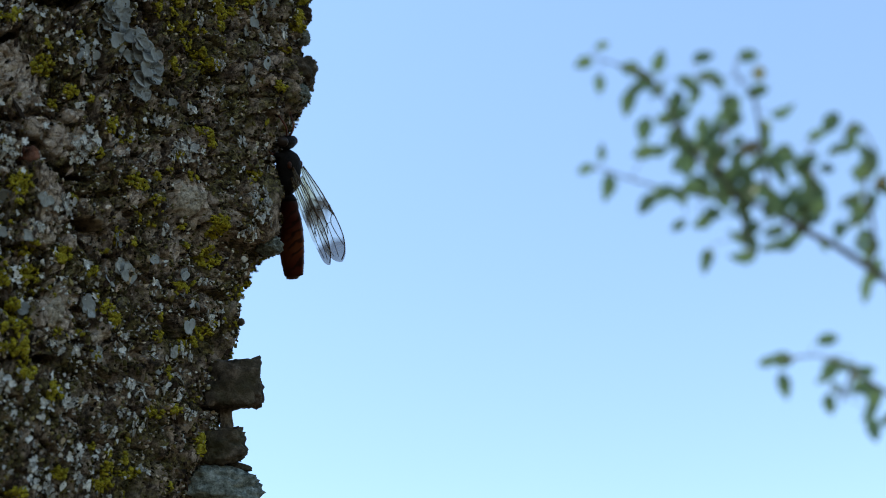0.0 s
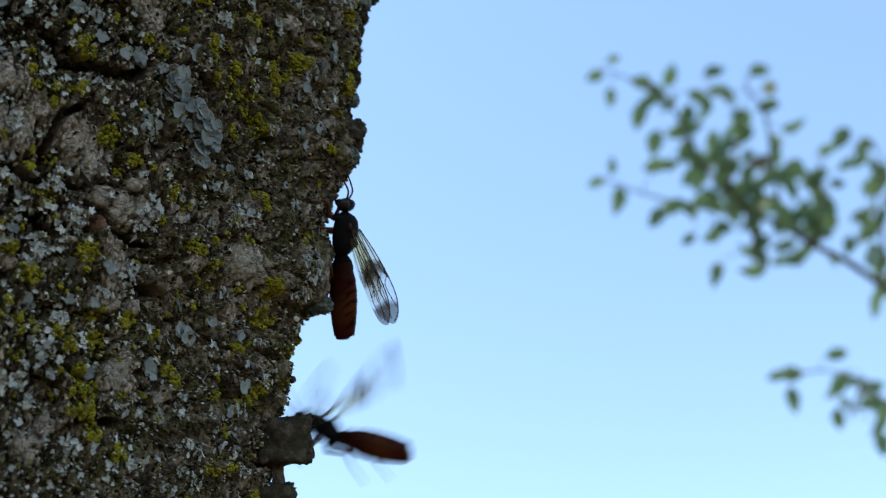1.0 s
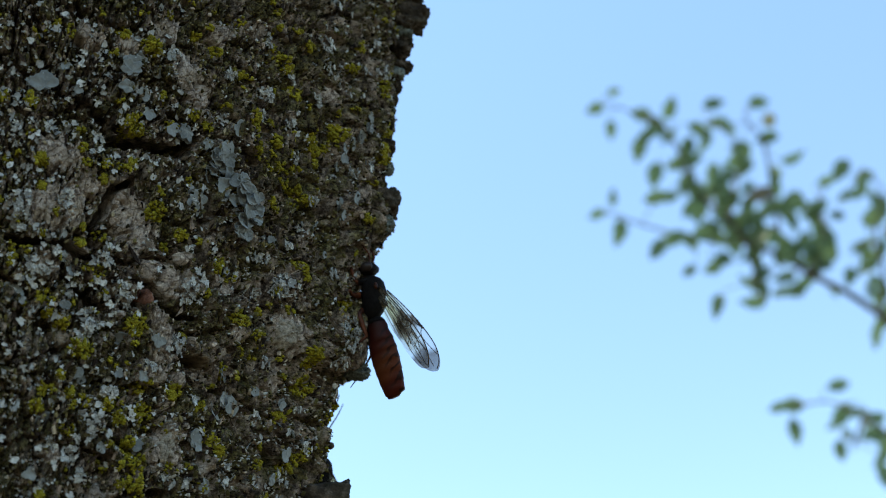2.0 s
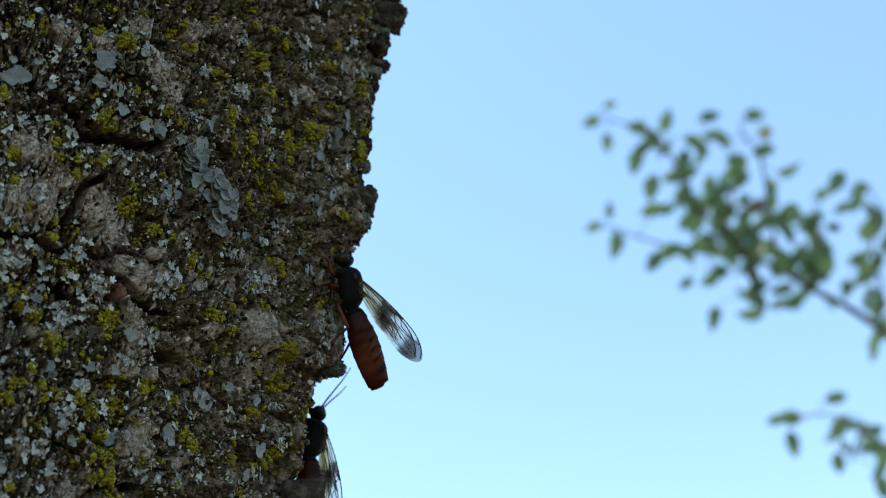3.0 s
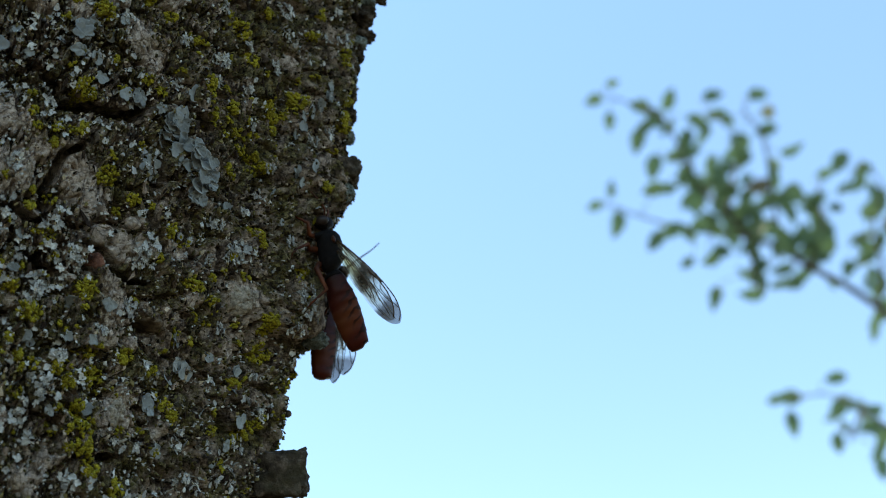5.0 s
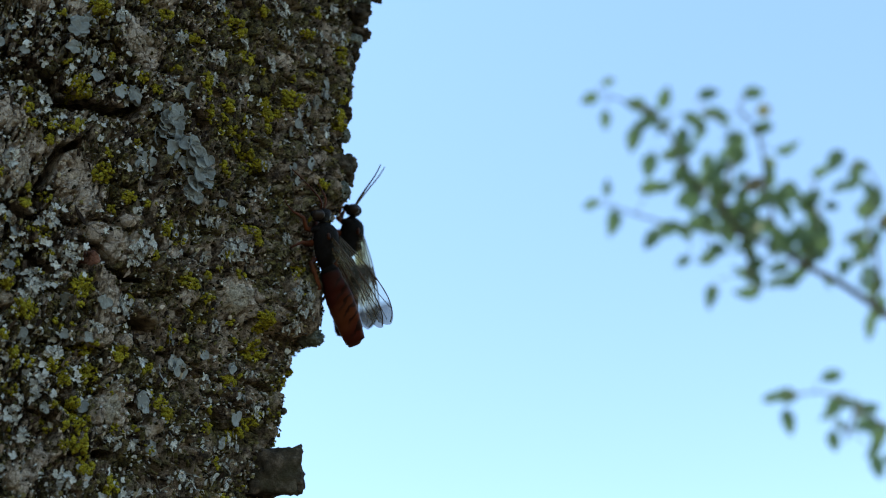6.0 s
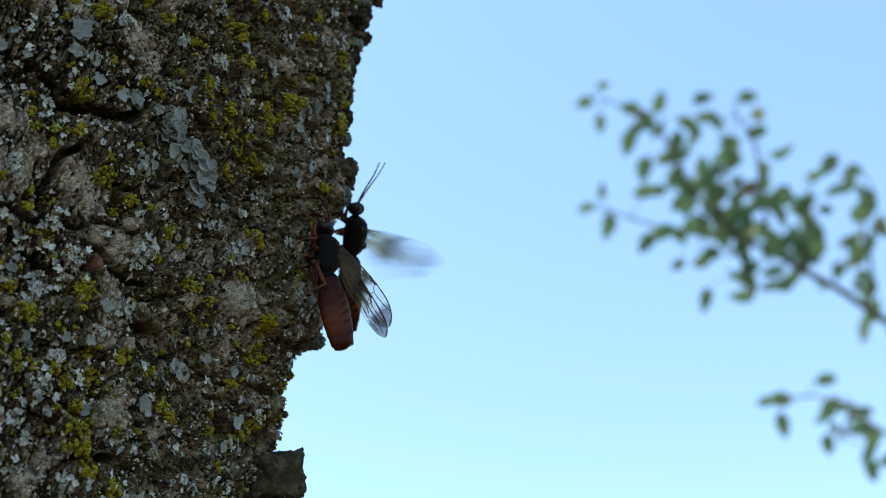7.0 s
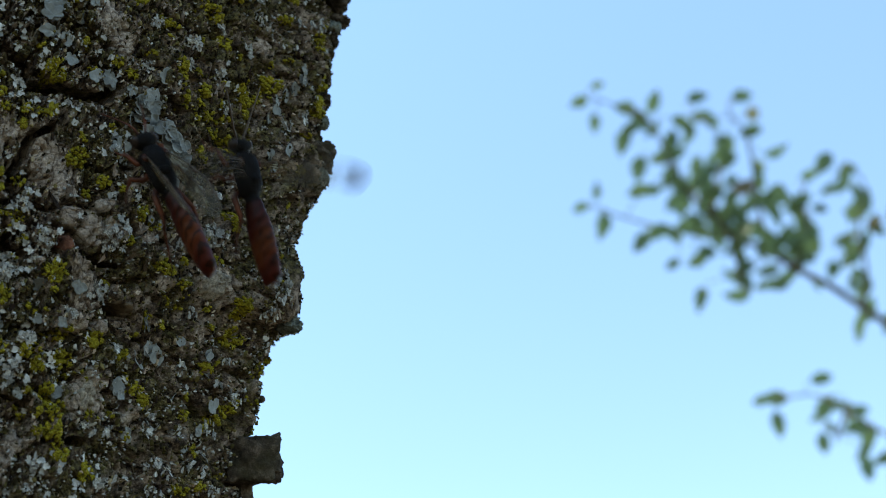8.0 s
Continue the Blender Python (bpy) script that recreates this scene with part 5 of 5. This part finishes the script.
FLYING = [
    (0.000, (0.1262, 0.1128, 1.6455), (-0.557, -0.412, 0.721), (0.697, -0.704, 0.136)),
    (0.400, (0.0885, 0.1319, 1.6277), (-0.709, -0.238, 0.664), (0.548, -0.779, 0.305)),
    (0.467, (0.0769, 0.1329, 1.6220), (-0.567, -0.403, 0.719), (0.741, -0.631, 0.230)),
    (0.500, (0.0739, 0.1330, 1.6205), (-0.529, -0.435, 0.729), (0.777, -0.593, 0.210)),
    (0.533, (0.0683, 0.1324, 1.6220), (-0.556, -0.432, 0.710), (0.772, -0.585, 0.249)),
    (0.600, (0.0462, 0.1301, 1.6264), (-0.656, -0.429, 0.621), (0.729, -0.573, 0.375)),
    (0.700, (0.0255, 0.1224, 1.6306), (-0.671, -0.495, 0.552), (0.734, -0.547, 0.402)),
    (0.800, (0.0099, 0.1221, 1.6315), (-0.583, -0.588, 0.561), (0.807, -0.499, 0.315)),
    (0.867, (0.0022, 0.1601, 1.6296), (-0.627, -0.496, 0.600), (0.759, -0.561, 0.330)),
    (0.900, (-0.0002, 0.1697, 1.6277), (-0.642, -0.471, 0.605), (0.744, -0.574, 0.343)),
    (0.933, (-0.0040, 0.1722, 1.6172), (-0.694, -0.351, 0.628), (0.675, -0.619, 0.400)),
    (1.000, (-0.0163, 0.1769, 1.5749), (-0.828, 0.240, 0.507), (0.195, -0.724, 0.662)),
    (1.100, (-0.0222, 0.1803, 1.5825), (-0.457, -0.215, 0.863), (0.871, 0.089, 0.483)),
    (1.167, (0.0188, 0.1733, 1.5972), (-0.982, 0.076, 0.171), (0.102, -0.549, 0.830)),
    (1.200, (0.0296, 0.1698, 1.6004), (-0.983, 0.182, 0.015), (-0.101, -0.610, 0.786)),
    (1.233, (0.0307, 0.1694, 1.6009), (-0.985, 0.125, 0.118), (0.011, -0.641, 0.767)),
    (1.267, (0.0345, 0.1690, 1.6020), (-0.915, -0.045, 0.401), (0.315, -0.702, 0.639)),
    (1.300, (0.0358, 0.1686, 1.6024), (-0.873, -0.094, 0.478), (0.394, -0.714, 0.579)),
    (1.333, (0.0332, 0.1695, 1.5997), (-0.912, -0.048, 0.408), (0.316, -0.717, 0.622)),
    (1.367, (0.0263, 0.1728, 1.5908), (-0.982, 0.077, 0.175), (0.070, -0.708, 0.703)),
    (1.400, (0.0239, 0.1735, 1.5880), (-0.989, 0.111, 0.096), (-0.010, -0.703, 0.712)),
    (1.433, (0.0186, 0.1747, 1.5861), (-0.986, 0.054, 0.155), (0.072, -0.708, 0.703)),
    (1.500, (-0.0016, 0.1794, 1.5768), (-0.897, -0.155, 0.413), (0.399, -0.685, 0.609)),
    (1.600, (-0.0210, 0.1746, 1.5697), (-0.381, -0.271, 0.884), (0.908, -0.291, 0.302)),
    (1.700, (-0.0234, 0.1773, 1.5717), (-0.175, -0.279, 0.944), (0.980, -0.141, 0.140)),
    (2.800, (-0.0206, 0.1758, 1.5839), (0.100, 0.036, 0.994), (0.977, 0.188, -0.105)),
    (3.000, (-0.0202, 0.1758, 1.5844), (0.099, 0.031, 0.995), (0.977, 0.188, -0.103)),
    (3.500, (-0.0184, 0.1738, 1.5876), (0.209, -0.049, 0.977), (0.951, 0.242, -0.192)),
    (3.800, (-0.0165, 0.1738, 1.5894), (0.218, -0.090, 0.972), (0.890, 0.427, -0.160)),
    (4.000, (-0.0155, 0.1723, 1.5931), (0.267, -0.110, 0.957), (0.822, 0.545, -0.167)),
    (4.300, (-0.0153, 0.1709, 1.5960), (0.302, -0.084, 0.950), (0.800, 0.565, -0.204)),
    (4.500, (-0.0149, 0.1705, 1.5971), (0.336, -0.050, 0.940), (0.778, 0.577, -0.248)),
    (4.800, (-0.0143, 0.1680, 1.6029), (0.241, 0.049, 0.969), (0.794, 0.565, -0.226)),
    (5.000, (-0.0141, 0.1679, 1.6030), (0.181, 0.139, 0.974), (0.797, 0.560, -0.228)),
    (5.200, (-0.0139, 0.1679, 1.6033), (0.227, 0.112, 0.967), (0.792, 0.556, -0.250)),
    (5.800, (-0.0118, 0.1639, 1.6095), (0.116, -0.496, 0.861), (0.992, 0.097, -0.078)),
    (6.300, (-0.0092, 0.1620, 1.6119), (0.176, -0.612, 0.771), (0.978, 0.023, -0.205)),
    (6.500, (-0.0100, 0.1620, 1.6117), (0.150, -0.615, 0.774), (0.983, 0.007, -0.185)),
    (6.800, (-0.0095, 0.1618, 1.6117), (0.144, -0.619, 0.772), (0.983, 0.002, -0.182)),
    (7.000, (-0.0098, 0.1618, 1.6115), (0.070, -0.631, 0.773), (0.992, -0.039, -0.121)),
    (7.100, (-0.0094, 0.1583, 1.6135), (0.033, -0.672, 0.740), (0.986, -0.101, -0.135)),
    (7.200, (-0.0107, 0.1519, 1.6106), (-0.234, -0.967, -0.101), (0.897, -0.255, 0.361)),
    (7.300, (-0.0112, 0.1476, 1.6059), (-0.193, -0.948, -0.254), (0.884, -0.280, 0.373)),
    (7.400, (-0.0138, 0.1388, 1.6004), (-0.824, -0.523, -0.219), (0.294, -0.724, 0.623)),
    (7.500, (-0.0145, 0.1343, 1.5995), (-0.515, -0.849, -0.116), (0.690, -0.491, 0.531)),
    (7.600, (-0.0163, 0.1320, 1.5974), (-0.389, -0.795, 0.465), (0.768, -0.559, -0.312)),
    (7.700, (-0.0183, 0.1311, 1.5947), (-0.632, -0.751, 0.192), (0.746, -0.656, -0.110)),
    (7.800, (-0.0181, 0.1361, 1.5932), (-0.582, -0.563, 0.586), (0.583, -0.792, -0.181)),
    (8.000, (-0.0198, 0.1331, 1.5988), (-0.273, -0.250, 0.929), (0.643, -0.766, -0.017)),
]


def frame_of(place, ahead, back):
    """A pose with y ahead and z along the back."""
    y = Vector(ahead).normalized()
    x = y.cross(Vector(back)).normalized()
    z = x.cross(y)
    mat = Matrix((x, y, z)).transposed().to_4x4()
    mat.translation = Vector(place)
    return mat


def wing_pose(side, hinge, span, lead):
    """A wing at its hinge: where its tip and its front edge point, for the right side; the left one is mirrored."""
    x = Vector((span[0] * side, span[1], span[2])).normalized()
    y = Vector((lead[0] * side, lead[1], lead[2]))
    y = (y - x * y.dot(x)).normalized()
    x = x * side
    mat = Matrix((x, y, x.cross(y))).transposed().to_4x4()
    mat.translation = Vector(hinge) / 1000
    return mat


def wing_rows(side, hinge, spans, span, lead, seed):
    """Folded rows, and beats in the given spans of time."""
    folded = wing_pose(side, hinge, span, lead)
    out_w = wing_pose(side, hinge, (0.88, 0.08, 0.44), (0.1, 0.9, 0.3))
    rows_w = [(0.0, folded)]
    for a, b in spans:
        if a > 0.05:
            rows_w += [(a - 0.25, folded), (a - 0.12, out_w), (a - 0.02, out_w)]
        else:
            rows_w = []
        for k in range(round(a * 30), round(b * 30) + 1):
            up = radians(36 + (0, -84, -80, 0, 84, 80)[k % 6] + 6 * math.sin(k * 0.7 + seed))
            rows_w.append((k / 30, wing_pose(side, hinge, (math.cos(up), -0.25, math.sin(up)), (0.25, 1, 0))))
        if b < 7.9:
            rows_w += [(b + 0.03, out_w), (b + 0.07, folded)]
    if rows_w[-1][0] < 7.9:
        rows_w.append((8.0, folded))
    return rows_w


# how far the flyer lifts its abdomen: seconds, degrees
LIFTS = [(0.0, 0), (0.85, 0), (0.9, 6), (1.0, 12), (1.2, 16), (1.25, 40), (1.3, 26), (1.35, 14), (1.4, 22), (1.5, 6), (1.7, 0), (2.8, 12), (5.2, 12), (6.3, 4), (7.1, 0), (7.3, 14), (7.5, 6), (7.7, 0), (7.75, 6), (7.8, -3), (7.9, 4), (8.0, 0)]

SITTER_LIFTS = [(0.0, 3), (1.0, 4), (1.5, 8), (3.0, 8), (3.5, 14), (4.0, 13), (4.5, 7), (5.0, 9), (6.5, 14), (7.0, 7), (7.3, 2), (8.0, 0)]


def parts_of(thing, kind):
    return [c for c in thing.children if c.name.split(".")[0] == kind]


def motions():
    walk(sitter, [(t, frame_of(p, f, d)) for t, p, f, d in RESTING] )
    walk(flyer, [(t, frame_of(p, f, d)) for t, p, f, d in FLYING])
    for thing, lifts in ((flyer, LIFTS), (sitter, SITTER_LIFTS)):
        for ob in parts_of(thing, "abdomen"):
            walk(ob, [(t, pose(0, -0.0043, -0.0004, -lift)) for t, lift in lifts])
    for thing, spans, back in ((sitter, [], (-0.86, 0.50)), (flyer, [(0.0, 1.62), (6.6, 8.0)], (-0.95, 0.32))):
        for nm, hy, hz, span, lead in (("forewing", 0.9, 2.0, (0.06, *back), (0.35, 0.35, 0.9)), ("hindwing", -0.9, 1.7, (0.05, back[0], back[1] - 0.01), (0.35, 0.35, 0.9))):
            for ob in parts_of(thing, nm):
                sd = 1 if ob.location.x > 0 else -1
                walk(ob, wing_rows(sd, (sd * 1.5, hy, hz), spans, span, lead, 0.4 if nm == "hindwing" else 0.0))


motions()
